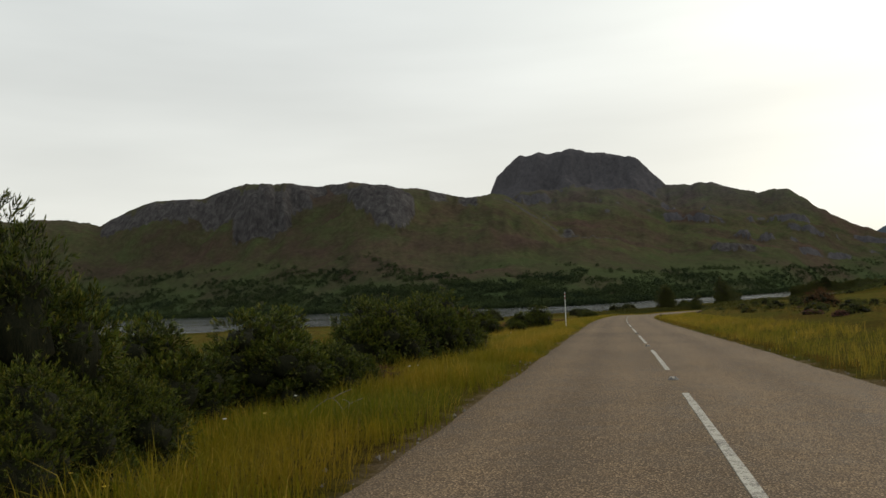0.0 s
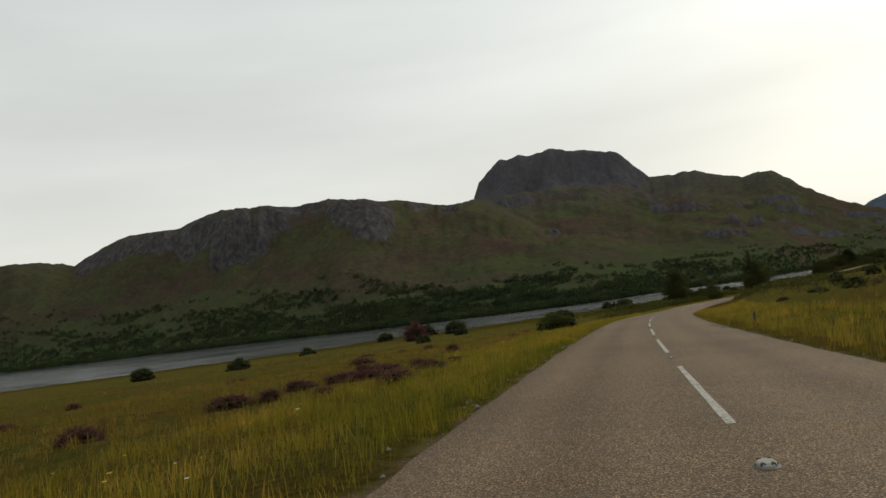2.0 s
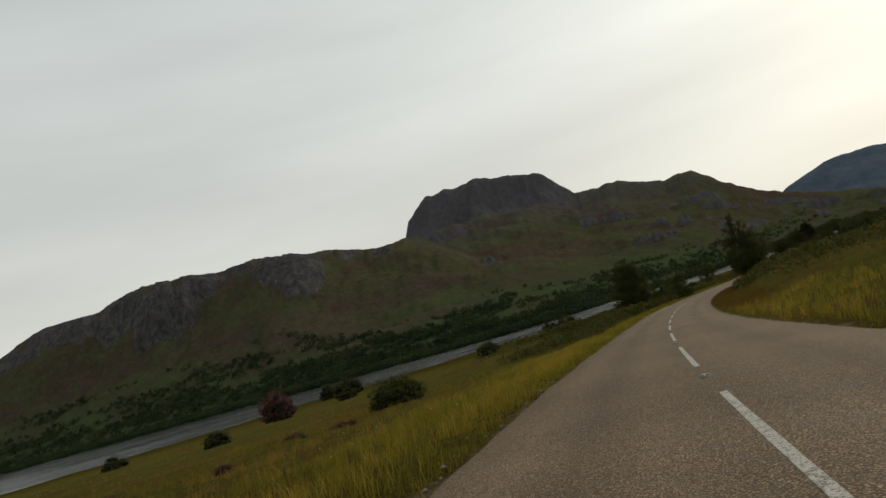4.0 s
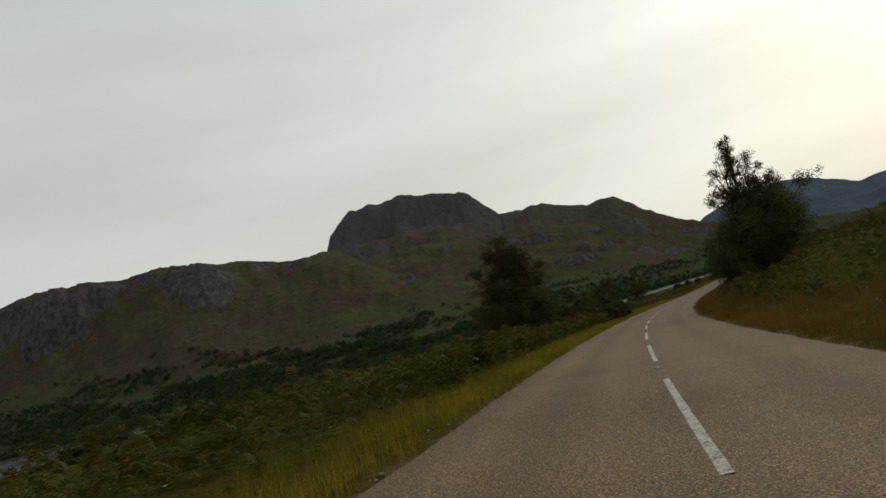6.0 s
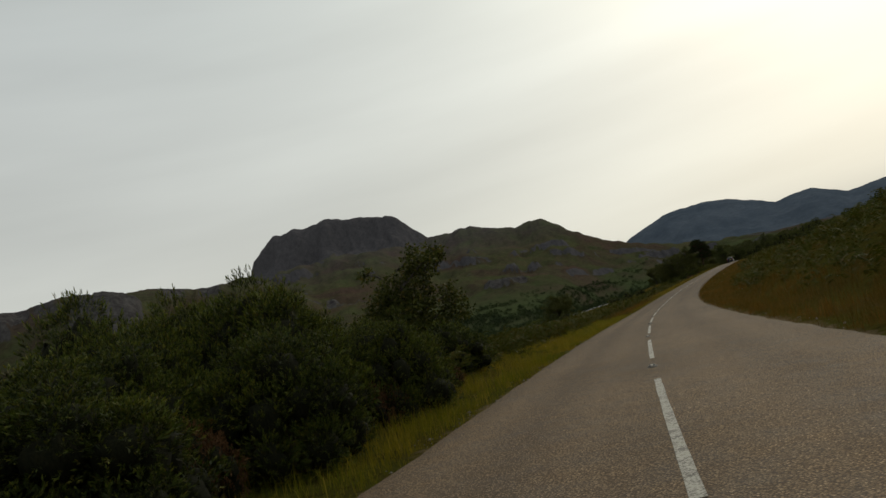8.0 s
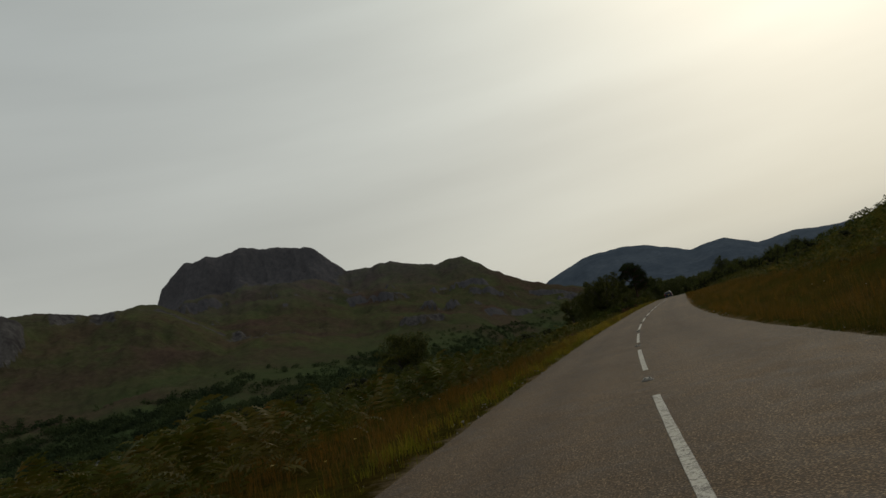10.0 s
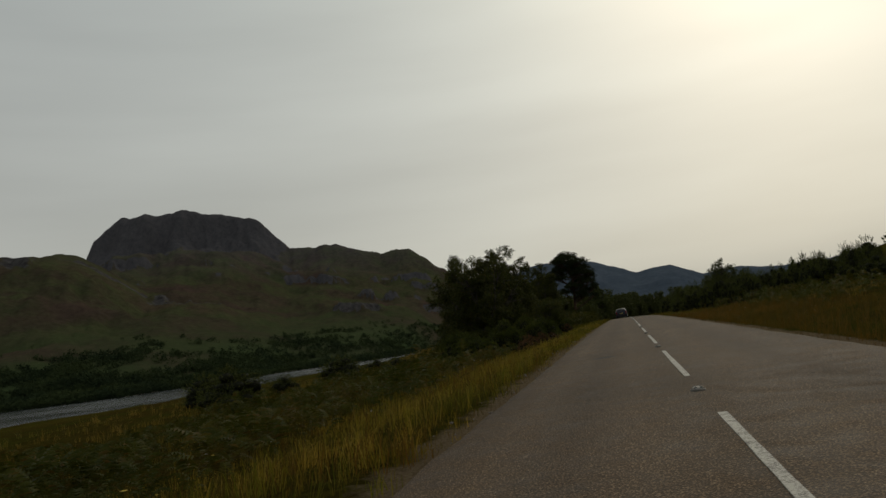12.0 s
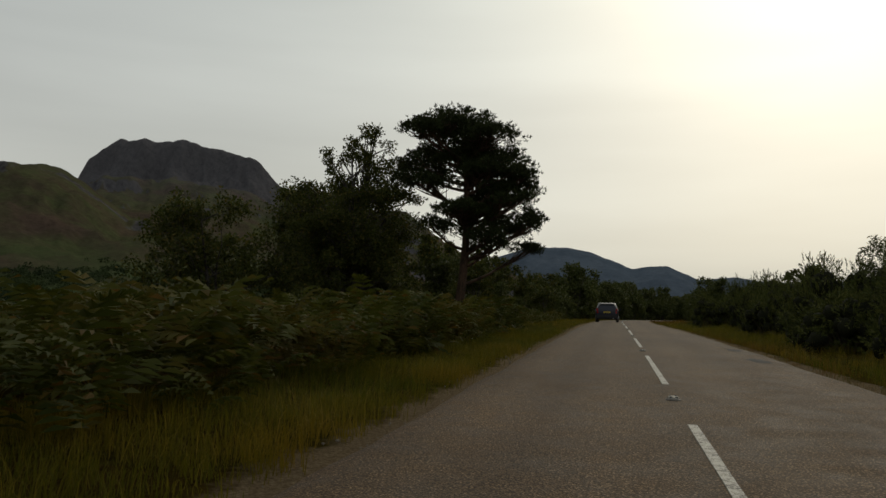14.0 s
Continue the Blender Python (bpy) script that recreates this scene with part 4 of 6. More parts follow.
    pick = rng.choice(len(sprays), leaves, p=share)
    d = unit(rng.normal(size=(leaves, 3)))
    q = rng.uniform(0.0, 1.0, leaves) ** 0.6
    p = sprays[pick] + d * (sr[pick] * 0.40 * q)[:, None] * np.array([1, 1, 0.8]) + sd[pick] * (sr[pick] * 0.25 * rng.uniform(-0.5, 1.0, leaves))[:, None]
    p[:, 2] = np.maximum(p[:, 2], 0.04 * height)
    axis = d * 0.5 + rng.normal(0, 0.6, d.shape) + np.array([0, 0, -droop])
    v, f = leaf_quads(rng, p, axis, rng.uniform(0.7, 1.3, leaves) * leaf, rng.uniform(0.45, 0.75, leaves) * leaf)
    wv, wf = merge(wood)
    return (wv, wf), (v, f)


def tree(name, seed, s, l, height, width, label, category, blobs=40, leaves=11000, leaf=0.11, trunk_r=0.11, bark=None, leafmat=None, turn=0.0, sink=0.0, group="", **kw):
    (wv, wf), (v, f) = tree_meshes(seed, height, width, blobs, leaves, leaf, trunk_r, **kw)
    x, y = lane(s, l)
    ob = thing(name, pose(float(x), float(y), float(ground_level(s, l)) - sink, 0, 0, turn), label, category, group)
    part_mesh("trunk", mesh_arrays("trunk", wv, wf, bark or M_BIRCH, True), ob)
    part_mesh("crown", mesh_arrays("crown", v, f, leafmat or M_LEAF_BIRCH), ob)
    return ob


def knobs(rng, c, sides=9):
    """Rough closed lumps of inner growth, coloured near-black as shade, one for each row x, y, z, radius, half height.
    """
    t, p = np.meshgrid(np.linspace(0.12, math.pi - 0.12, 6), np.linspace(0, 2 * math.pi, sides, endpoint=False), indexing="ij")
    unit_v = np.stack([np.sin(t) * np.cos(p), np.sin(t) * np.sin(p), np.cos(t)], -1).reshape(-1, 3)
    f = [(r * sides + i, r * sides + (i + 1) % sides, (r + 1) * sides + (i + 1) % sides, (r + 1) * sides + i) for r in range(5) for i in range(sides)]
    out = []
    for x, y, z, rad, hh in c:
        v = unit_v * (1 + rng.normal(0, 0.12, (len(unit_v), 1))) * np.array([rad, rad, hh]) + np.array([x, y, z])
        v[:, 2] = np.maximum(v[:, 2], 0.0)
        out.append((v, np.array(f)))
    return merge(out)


def shrub_meshes(seed, width, height, lumps, plumes, spike=0.2, needles=12):
    """A spiny evergreen shrub: stems and a shade-dark core inside, bristling plumes of needles on overlapping lumps."""
    rng = np.random.default_rng(seed)
    c = []
    for k in range(lumps):
        a, r = k * 2.399 + rng.normal(0, 0.4), 0.37 * width * math.sqrt((k + 0.3) / lumps)
        rad = width * rng.uniform(0.09, 0.17)
        z = height * (0.26 + 0.48 * (1 - (r / (0.42 * width)) ** 2) * rng.uniform(0.45, 1.15) + rng.uniform(-0.08, 0.08))
        c.append((r * math.cos(a), r * math.sin(a), z, rad, max(rad * 0.9, height * rng.uniform(0.13, 0.22))))
    for k in range(lumps // 2):
        a = k * 2.399 * 1.7 + rng.normal(0, 0.3)
        r, rad = width * rng.uniform(0.30, 0.42), width * rng.uniform(0.09, 0.14)
        c.append((r * math.cos(a), r * math.sin(a), height * rng.uniform(0.10, 0.20), rad, rad))
    c = np.array(c)
    wood = []
    for x, y, z, rad, _ in c:
        t = np.linspace(0, 1, 5)[:, None]
        st = np.array([x * 0.25, y * 0.25, -0.1])
        pts = st + (np.array([x, y, z]) - st) * t + rng.normal(0, 0.03 * width, (5, 3)) * t * (1 - t) * 2
        wood.append(tube(pts, np.linspace(0.03, 0.008, 5) * (0.5 + 0.25 * width), 5))
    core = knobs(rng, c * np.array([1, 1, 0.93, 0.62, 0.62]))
    pick = rng.choice(len(c), plumes, p=c[:, 3] ** 2 / (c[:, 3] ** 2).sum())
    d = unit(rng.normal(size=(plumes, 3)) + np.array([0, 0, 0.35]))
    ext = np.stack([c[pick, 3], c[pick, 3], c[pick, 4]], 1)
    root = c[pick, :3] + d * ext * rng.uniform(0.62, 1.0, (plumes, 1))
    root[:, 2] = np.abs(root[:, 2])
    ax = unit(d * np.array([1, 1, 0.8]) + np.array([0, 0, 0.45]) + rng.normal(0, 0.30, d.shape))
    ln = spike * rng.uniform(0.55, 1.3, plumes)
    f = np.tile((np.arange(needles) + 0.5) / needles, plumes)
    pp, aa, ll = np.repeat(root, needles, 0), np.repeat(ax, needles, 0), np.repeat(ln, needles)
    side = unit(np.cross(aa, unit(rng.normal(size=aa.shape))))
    needle = aa * 0.8 + side * (0.75 * (1 - 0.6 * f))[:, None]
    v, q = leaf_quads(rng, pp + aa * (ll * f)[:, None], needle, ll * (0.62 - 0.2 * f), ll * 0.125)
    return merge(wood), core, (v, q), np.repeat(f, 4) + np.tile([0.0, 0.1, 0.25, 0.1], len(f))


SHRUBS = {}


def shrub(name, kind, s, l, width, height, label, category, turn=0.0, leafmat=None, sink=0.05, group="", seed=1, lumps=24, plumes=900, spike=0.2, needles=10):
    """A shrub; those of one kind share their meshes, scaled."""
    x, y = lane(s, l)
    key = (kind, seed)
    if key not in SHRUBS:
        wood, core, (v, f), along_fac = shrub_meshes(100 + seed * 7 + len(kind), 2.0, 1.5, lumps, plumes, spike, needles)
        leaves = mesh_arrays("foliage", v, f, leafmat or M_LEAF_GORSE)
        leaves.attributes.new("along_fac", "FLOAT", "POINT").data.foreach_set("value", along_fac.astype(np.float32))
        SHRUBS[key] = (mesh_arrays("stems", *wood, M_STEM, True), mesh_arrays("shaded_core", *core, M_INNER, True), leaves)
    ob = thing(name, pose(float(x), float(y), float(ground_level(s, l)) - sink, 0, 0, turn), label, category, group)
    ob.scale = (width / 2.0, width / 2.0, height / 1.5)
    part_mesh("branchwork", SHRUBS[key][0], ob)
    part_mesh("shaded_core", SHRUBS[key][1], ob, "inner growth coloured near-black for the shade inside")
    part_mesh("foliage", SHRUBS[key][2], ob)
    return ob


# ---- trees along the road ----
DENSE = dict(stems=5, low=0.06, top_bias=0.8, blob_r=0.2)
tree("birch_tree", 31, 228.8, -8.9, 7.0, 4.6, "bushy birch with a dark dense crown in a bracken bed", "tree", blobs=210, leaves=120000, leaf=0.075, trunk_r=0.13, stems=5, lobes=((0.17, 2.09, 3.31, 2.07), (0.43, 3.48, 2.63, 1.47), (-0.10, 6.00, 1.55, 1.71), (0.20, 7.05, 0.95, 0.85), (-1.75, 4.70, 1.10, 1.10), (1.70, 4.70, 1.30, 1.40), (0.78, 5.57, 1.15, 1.23)))
tree("birch_tree", 53, 231.0, -9.2, 6.2, 3.7, "leafy lesser birch growing against a taller one", "tree", blobs=110, leaves=60000, leaf=0.08, trunk_r=0.08, stems=4, lobes=((0.3, 5.5, 0.95, 1.1), (-0.7, 4.3, 1.2, 1.1), (0.9, 3.7, 1.2, 1.2), (0.0, 2.0, 2.0, 1.8)))
tree("birch_tree", 32, 225, 7.0, 9.0, 4.6, "tall birch with an open crown on the roadside bank", "tree", blobs=200, leaves=90000, leaf=0.07, trunk_r=0.1, stems=3, lobes=((0.00, 8.19, 0.71, 0.89), (-0.61, 7.04, 0.99, 0.89), (0.81, 6.76, 1.07, 0.99), (-1.07, 5.52, 0.99, 0.81), (1.78, 5.52, 1.07, 0.89), (0.36, 4.98, 1.33, 1.07), (0.53, 2.85, 2.58, 2.14)))
tree("willow_tree", 33, 229, 9.4, 5.3, 5.0, "low rounded willow below a taller birch", "tree", blobs=50, leaves=22000, leaf=0.1, leafmat=M_LEAF_WILLOW, **DENSE)
tree("willow_tree", 34, 224.4, 8.0, 4.6, 4.2, "low dark willow at the foot of a birch", "tree", blobs=44, leaves=20000, leaf=0.1, leafmat=M_LEAF_WILLOW, **DENSE)
tree("willow_tree", 35, 244.5, 6.3, 5.4, 3.3, "many-stemmed round willow on the bracken bank", "tree", blobs=170, leaves=36000, leaf=0.075, leafmat=M_LEAF_WILLOW, stems=8, lobes=((0.00, 3.02, 1.86, 1.91), (-0.43, 1.81, 1.44, 1.36), (0.60, 2.07, 1.52, 1.53), (0.26, 4.32, 0.93, 0.72)), droop=-0.7)
tree("birch_tree", 36, 264, -7.4, 4.0, 3.8, "small birch behind roadside gorse", "tree", blobs=40, leaves=14000, leaf=0.13, **DENSE)
tree("birch_tree", 37, 408, -7.6, 5.2, 3.9, "multi-stemmed birch above a thicket of gorse", "tree", blobs=110, leaves=64000, leaf=0.08, trunk_r=0.07, stems=5, lobes=((-1.0, 4.0, 1.15, 0.89), (0.7, 4.1, 1.04, 0.89), (1.7, 3.2, 1.04, 0.79), (-1.9, 2.9, 1.04, 0.89), (0.0, 2.6, 1.67, 0.99), (0.0, 1.4, 2.19, 1.28)))
tree("birch_tree", 38, 411, -8.7, 5.4, 4.2, "multi-stemmed birch in a roadside clump", "tree", blobs=110, leaves=64000, leaf=0.08, trunk_r=0.07, stems=5, lobes=((1.1, 4.6, 1.21, 1.03), (-0.7, 4.8, 1.10, 1.03), (-1.8, 3.7, 1.10, 0.92), (2.0, 3.4, 1.10, 1.03), (0.0, 3.0, 1.76, 1.15), (0.0, 1.6, 2.31, 1.49)))
tree("birch_tree", 39, 412.2, -7.5, 5.0, 3.4, "birch with feathery top in a roadside clump", "tree", blobs=120, leaves=80000, leaf=0.08, stems=5, trunk_r=0.07, lobes=((-1.2, 4.6, 1.1, 1.0), (0.1, 5.0, 1.2, 0.9), (1.2, 4.4, 1.0, 1.0), (1.5, 3.3, 0.9, 0.9), (-0.2, 3.4, 1.6, 1.2), (0.0, 1.6, 1.9, 1.6)))
tree("birch_tree", 40, 430, -8.8, 4.6, 2.5, "upright birch with feathery top beside gorse", "tree", blobs=54, leaves=30000, leaf=0.08, **DENSE)
tree("birch_tree", 41, 435, -6.9, 4.9, 1.7, "birch with a feathery top behind gorse", "tree", blobs=56, leaves=32000, leaf=0.075, **DENSE)
tree("birch_tree", 42, 458, -9.9, 7.0, 4.6, "birch beside a taller pine", "tree", blobs=130, leaves=60000, leaf=0.1, stems=5, lobes=((0.5, 7.1, 0.80, 0.78), (-0.3, 6.0, 1.26, 0.90), (1.3, 5.5, 1.26, 0.90), (-1.8, 4.7, 1.03, 0.90), (0.0, 3.6, 2.42, 1.79), (0.0, 1.7, 2.64, 1.57)))
tree("birch_tree", 43, 458, -15.6, 5.2, 5.0, "dark birch at the edge of a roadside wood", "tree", blobs=44, leaves=16000, leaf=0.14, **DENSE)
tree("birch_tree", 45, 463, -13.0, 6.4, 5.2, "birch in the roadside wood behind a pine", "tree", blobs=50, leaves=16000, leaf=0.14, **DENSE)
tree("birch_tree", 48, 461, -11.6, 5.4, 5.4, "low dense birch between taller trees", "tree", blobs=60, leaves=22000, leaf=0.12, **DENSE)
tree("birch_tree", 49, 428, -6.6, 2.7, 2.8, "bushy young birch above gorse", "tree", blobs=50, leaves=26000, leaf=0.075, **DENSE)
tree("birch_tree", 44, 382, -27.4, 4.7, 5.4, "broad tree on the slope below the road", "tree", blobs=54, leaves=20000, leaf=0.15, **DENSE)
tree("willow_tree", 46, 459, 9.8, 4.8, 3.6, "small upright willow above a hillside thicket", "tree", blobs=40, leaves=15000, leaf=0.11, leafmat=M_LEAF_WILLOW, **DENSE)
tree("willow_tree", 47, 470, 12.0, 4.2, 2.6, "slender willow above a hillside thicket", "tree", blobs=34, leaves=8000, leaf=0.11, leafmat=M_LEAF_WILLOW, **DENSE)


PINE_PLATES = ((0.3, 8.2, 1.43, 0.94), (-0.7, 7.8, 0.88, 0.85), (1.1, 7.4, 1.21, 0.85), (-1.8, 7.5, 0.50, 0.68), (-0.0, 7.0, 1.43, 0.85), (1.8, 6.5, 0.88, 0.68), (-1.3, 6.4, 0.88, 0.59), (0.5, 6.0, 1.32, 0.68), (2.5, 5.5, 0.66, 0.68), (-1.1, 5.5, 0.99, 0.51), (1.4, 5.0, 1.10, 0.59), (2.9, 4.5, 0.61, 0.59), (0.1, 4.5, 0.99, 0.51), (2.1, 3.9, 0.77, 0.51), (-1.0, 3.9, 0.66, 0.42), (3.0, 3.3, 0.55, 0.42), (1.1, 3.3, 0.88, 0.51))


def pine(seed, s, l, height):
    """A Scots pine: red trunk, bare limbs, flat plates of dark needles with sky between, a broad rounded top."""
    rng = np.random.default_rng(seed)
    x, y = lane(s, l)
    ob = thing("pine_tree", pose(float(x), float(y), float(ground_level(s, l))), "tall Scots pine with dark plates of needles beside the road", "tree")
    t = np.linspace(0, 1, 12)
    trunk = np.stack([0.22 * np.sin(t * 4) + 0.25 * t, 0.18 * np.sin(t * 5 + 1), height * 0.93 * t - 0.2], 1)
    wood = [tube(trunk, 0.19 * (1 - 0.85 * t) + 0.015, 9)]
    cs, rads = [], []
    plates = [(px, rng.uniform(-0.8, 0.8), pz, rx, rz) for px, pz, rx, rz in PINE_PLATES]
    plates += [(0.85 * px + rng.normal(0, 0.3), rng.uniform(-1.6, 1.6), pz + rng.uniform(-0.5, 0.25), 0.85 * rx, rz) for px, pz, rx, rz in PINE_PLATES if pz > 4.4]
    plates += [(0.5 + rng.normal(0, 0.7), rng.uniform(-1.2, 1.2), rng.uniform(5.4, 7.8), 0.7, 0.8) for _ in range(8)]
    plates += [(rng.uniform(0.2, 2.6), rng.uniform(-1.2, 1.2), rng.uniform(3.6, 6.4), 0.6, 0.75) for _ in range(12)]
    for px, py, pz, rx, rz in plates:
        z0 = max(0.9, pz - 0.35 * abs(px) - 0.5)
        st = np.array([np.interp(z0, trunk[:, 2], trunk[:, i]) for i in (0, 1)] + [z0])
        end = np.array([px, py, pz - 0.2 * rz])
        q = np.linspace(0, 1, 8)[:, None]
        limb = st + (end - st) * q + np.array([0, 0, -0.16]) * np.sin(q * math.pi) + rng.normal(0, 0.03, (8, 3)) * q
        wood.append(tube(limb, np.linspace(0.07, 0.022, 8), 6))
        for _ in range(int(12 + 18 * rx)):
            a, r = rng.uniform(0, 2 * math.pi), math.sqrt(rng.uniform(0.02, 1.0))
            c = np.array([px + rx * r * math.cos(a), py + rx * r * math.sin(a), pz + rz * (0.8 * (1 - r * r) * rng.uniform(0.2, 1.0) - 0.25)])
            k = limb[rng.integers(3, 8)]
            mid = (k + c) / 2 + np.array([0, 0, -0.05])
            wood.append(tube(np.stack([k, mid, c]), [0.018, 0.012, 0.006], 4))
            cs.append(c)
            rads.append(rng.uniform(0.20, 0.36))
    cs, rads = np.array(cs), np.array(rads)
    n = 15000
    pick = rng.integers(0, len(cs), n)
    d = unit(rng.normal(size=(n, 3)) + np.array([0, 0, 0.35]))
    p = cs[pick] + d * (rads[pick] * rng.uniform(0.1, 1, n) ** 0.5)[:, None] * np.array([1, 1, 0.6])
    pp, dd = np.repeat(p, 8, 0), np.repeat(d, 8, 0)
    v, fq = leaf_quads(rng, pp, dd * 0.6 + np.array([0, 0, 0.5]) + rng.normal(0, 0.6, dd.shape), rng.uniform(0.09, 0.17, len(pp)), 0.03)
    wv, wf = merge(wood)
    part_mesh("trunk", mesh_arrays("trunk", wv, wf, M_PINEBARK, True), ob, "reddish trunk with bare limbs")
    part_mesh("crown", mesh_arrays("crown", v, fq, M_LEAF_PINE), ob, "dark green needles")


pine(51, 459, -6.3, 9.0)


# ---- woods further along, copies of a few grown trees ----
def wood_copies():
    rng = np.random.default_rng(61)
    kinds = []
    for k in range(4):
        (wv, wf), (v, f) = tree_meshes(70 + k, 6.0, 4.8, 26, 4800, 0.30, 0.1, stems=4, low=0.05, top_bias=0.8, blob_r=0.2)
        kinds.append((mesh_arrays("trunk", wv, wf, M_BIRCH, True), mesh_arrays("crown", v, f, M_LEAF_BIRCH if k % 2 else M_LEAF_WILLOW)))
    spots = []
    for s in np.arange(462, 600, 7.0):
        for l0 in (-7.5, -12.5, -19.0):
            spots.append((s + rng.uniform(-2, 2), l0 + rng.uniform(-2, 1.0), rng.uniform(0.55, 0.95) * (0.62 if l0 > -8 else 1.0)))
    for s in np.arange(505, 630, 7.0):
        for l0 in (9.0, 15.0):
            spots.append((s + rng.uniform(-2, 2), l0 + rng.uniform(-1, 2), rng.uniform(0.45, 0.75)))
    for s in np.arange(535, 634, 4.5):
        for l0 in (-8.0, -13.0):
            spots.append((s + rng.uniform(-2, 2), l0 + rng.uniform(-2, 1.0), rng.uniform(0.85, 1.25)))
    for k, (s, l, size) in enumerate(spots):
        x, y = lane(s, l)
        ob = thing("broadleaf_tree", pose(float(x), float(y), float(ground_level(s, l)), 0, 0, float(rng.uniform(0, 360))), "leafy tree in the roadside wood", "tree", "roadside wood")
        ob.scale = (size, size, size * float(rng.uniform(0.85, 1.15)))
        tr, cr = kinds[k % 4]
        part_mesh("trunk", tr, ob)
        part_mesh("crown", cr, ob)


wood_copies()

# ---- shrubs: name, kind, s, l, width, height, turn ----
GORSE_LABEL = "dense dark green gorse bush on the grass verge"
GORSE = [
    (-0.4, -5.6, 2.2, 1.9), (0.6, -4.6, 1.6, 1.2), (1.2, -5.6, 2.4, 2.5), (1.8, -4.9, 1.6, 1.2), (2.4, -6.8, 2.2, 1.8), (5.4, -6.8, 2.2, 1.5), (7.2, -6, 2.2, 1.5), (8.2, -5.2, 1.5, 1), (9, -6.6, 2.2, 1.6), (13.2, -6, 2.2, 1.7),
    (15.2, -5.6, 2.4, 2), (16.2, -7.2, 2.4, 1.9), (17.4, -5.6, 2.4, 1.9), (20, -5.5, 2, 1.1), (21.8, -5.8, 1.6, 0.9), (40.5, -8.4, 2.8, 1.6), (43.9, -6.7, 1.2, 0.9), (49.5, -7.2, 2, 1.3), (51, -6.2, 2.4, 1.6), (118.6, -7.6, 2.8, 1.5),
    (120.2, -8.4, 2.6, 1.6), (150, -13, 3, 1.3), (241.6, -4.7, 1.8, 1), (242.5, -5.6, 2.4, 1.5), (243.5, -6.6, 2, 1.4), (244, -5.6, 2.2, 1.6), (244.5, -4.6, 2.4, 1.5), (245.5, -7, 2.4, 2), (246.5, -5.8, 2.8, 1.9), (247, -8.6, 2.6, 2.3),
    (247.5, -4.2, 2.2, 1.78), (248, -6.2, 2.4, 2.3), (248.5, -7.4, 2.6, 2.7), (249.5, -5.2, 2.8, 2.6), (251.5, -4.2, 2.2, 1.86), (252.5, -6.2, 2.8, 2.48), (253, -7.2, 2.6, 1.78), (254.5, -5, 2.4, 1.69), (256.5, -6, 2.6, 1.86), (251, -7.2, 2.8, 2.9), (257, -7.8, 2.8, 2.14),
    (259, -5, 2.2, 1.5), (261.5, -5.6, 2, 1.3), (262, -8.2, 2.8, 2.3), (283, -6.5, 1.9, 1.2), (287, -7, 2.2, 1.3), (402.5, -7.4, 2.2, 1.4), (404.5, -6.2, 2.2, 1.7), (405, -8.6, 2.4, 1.7), (406.6, -5.5, 2.2, 1.9), (408.4, -7, 2.2, 2),
    (408.6, -5, 2, 1.6), (410.6, -5.2, 2, 1.4), (413, -5.2, 2, 1.3), (415.6, -5.6, 1.9, 1.2), (418, -6.2, 2, 1.2), (426.5, -6.6, 2.2, 1.4), (428, -5.9, 2.4, 1.5), (430.4, -5.9, 2.2, 1.3), (432, -6.6, 2.2, 1.3), (434, -6.2, 2, 1),
    (452, -6.4, 2, 1.1), (456, -5.4, 1.8, 1),
]


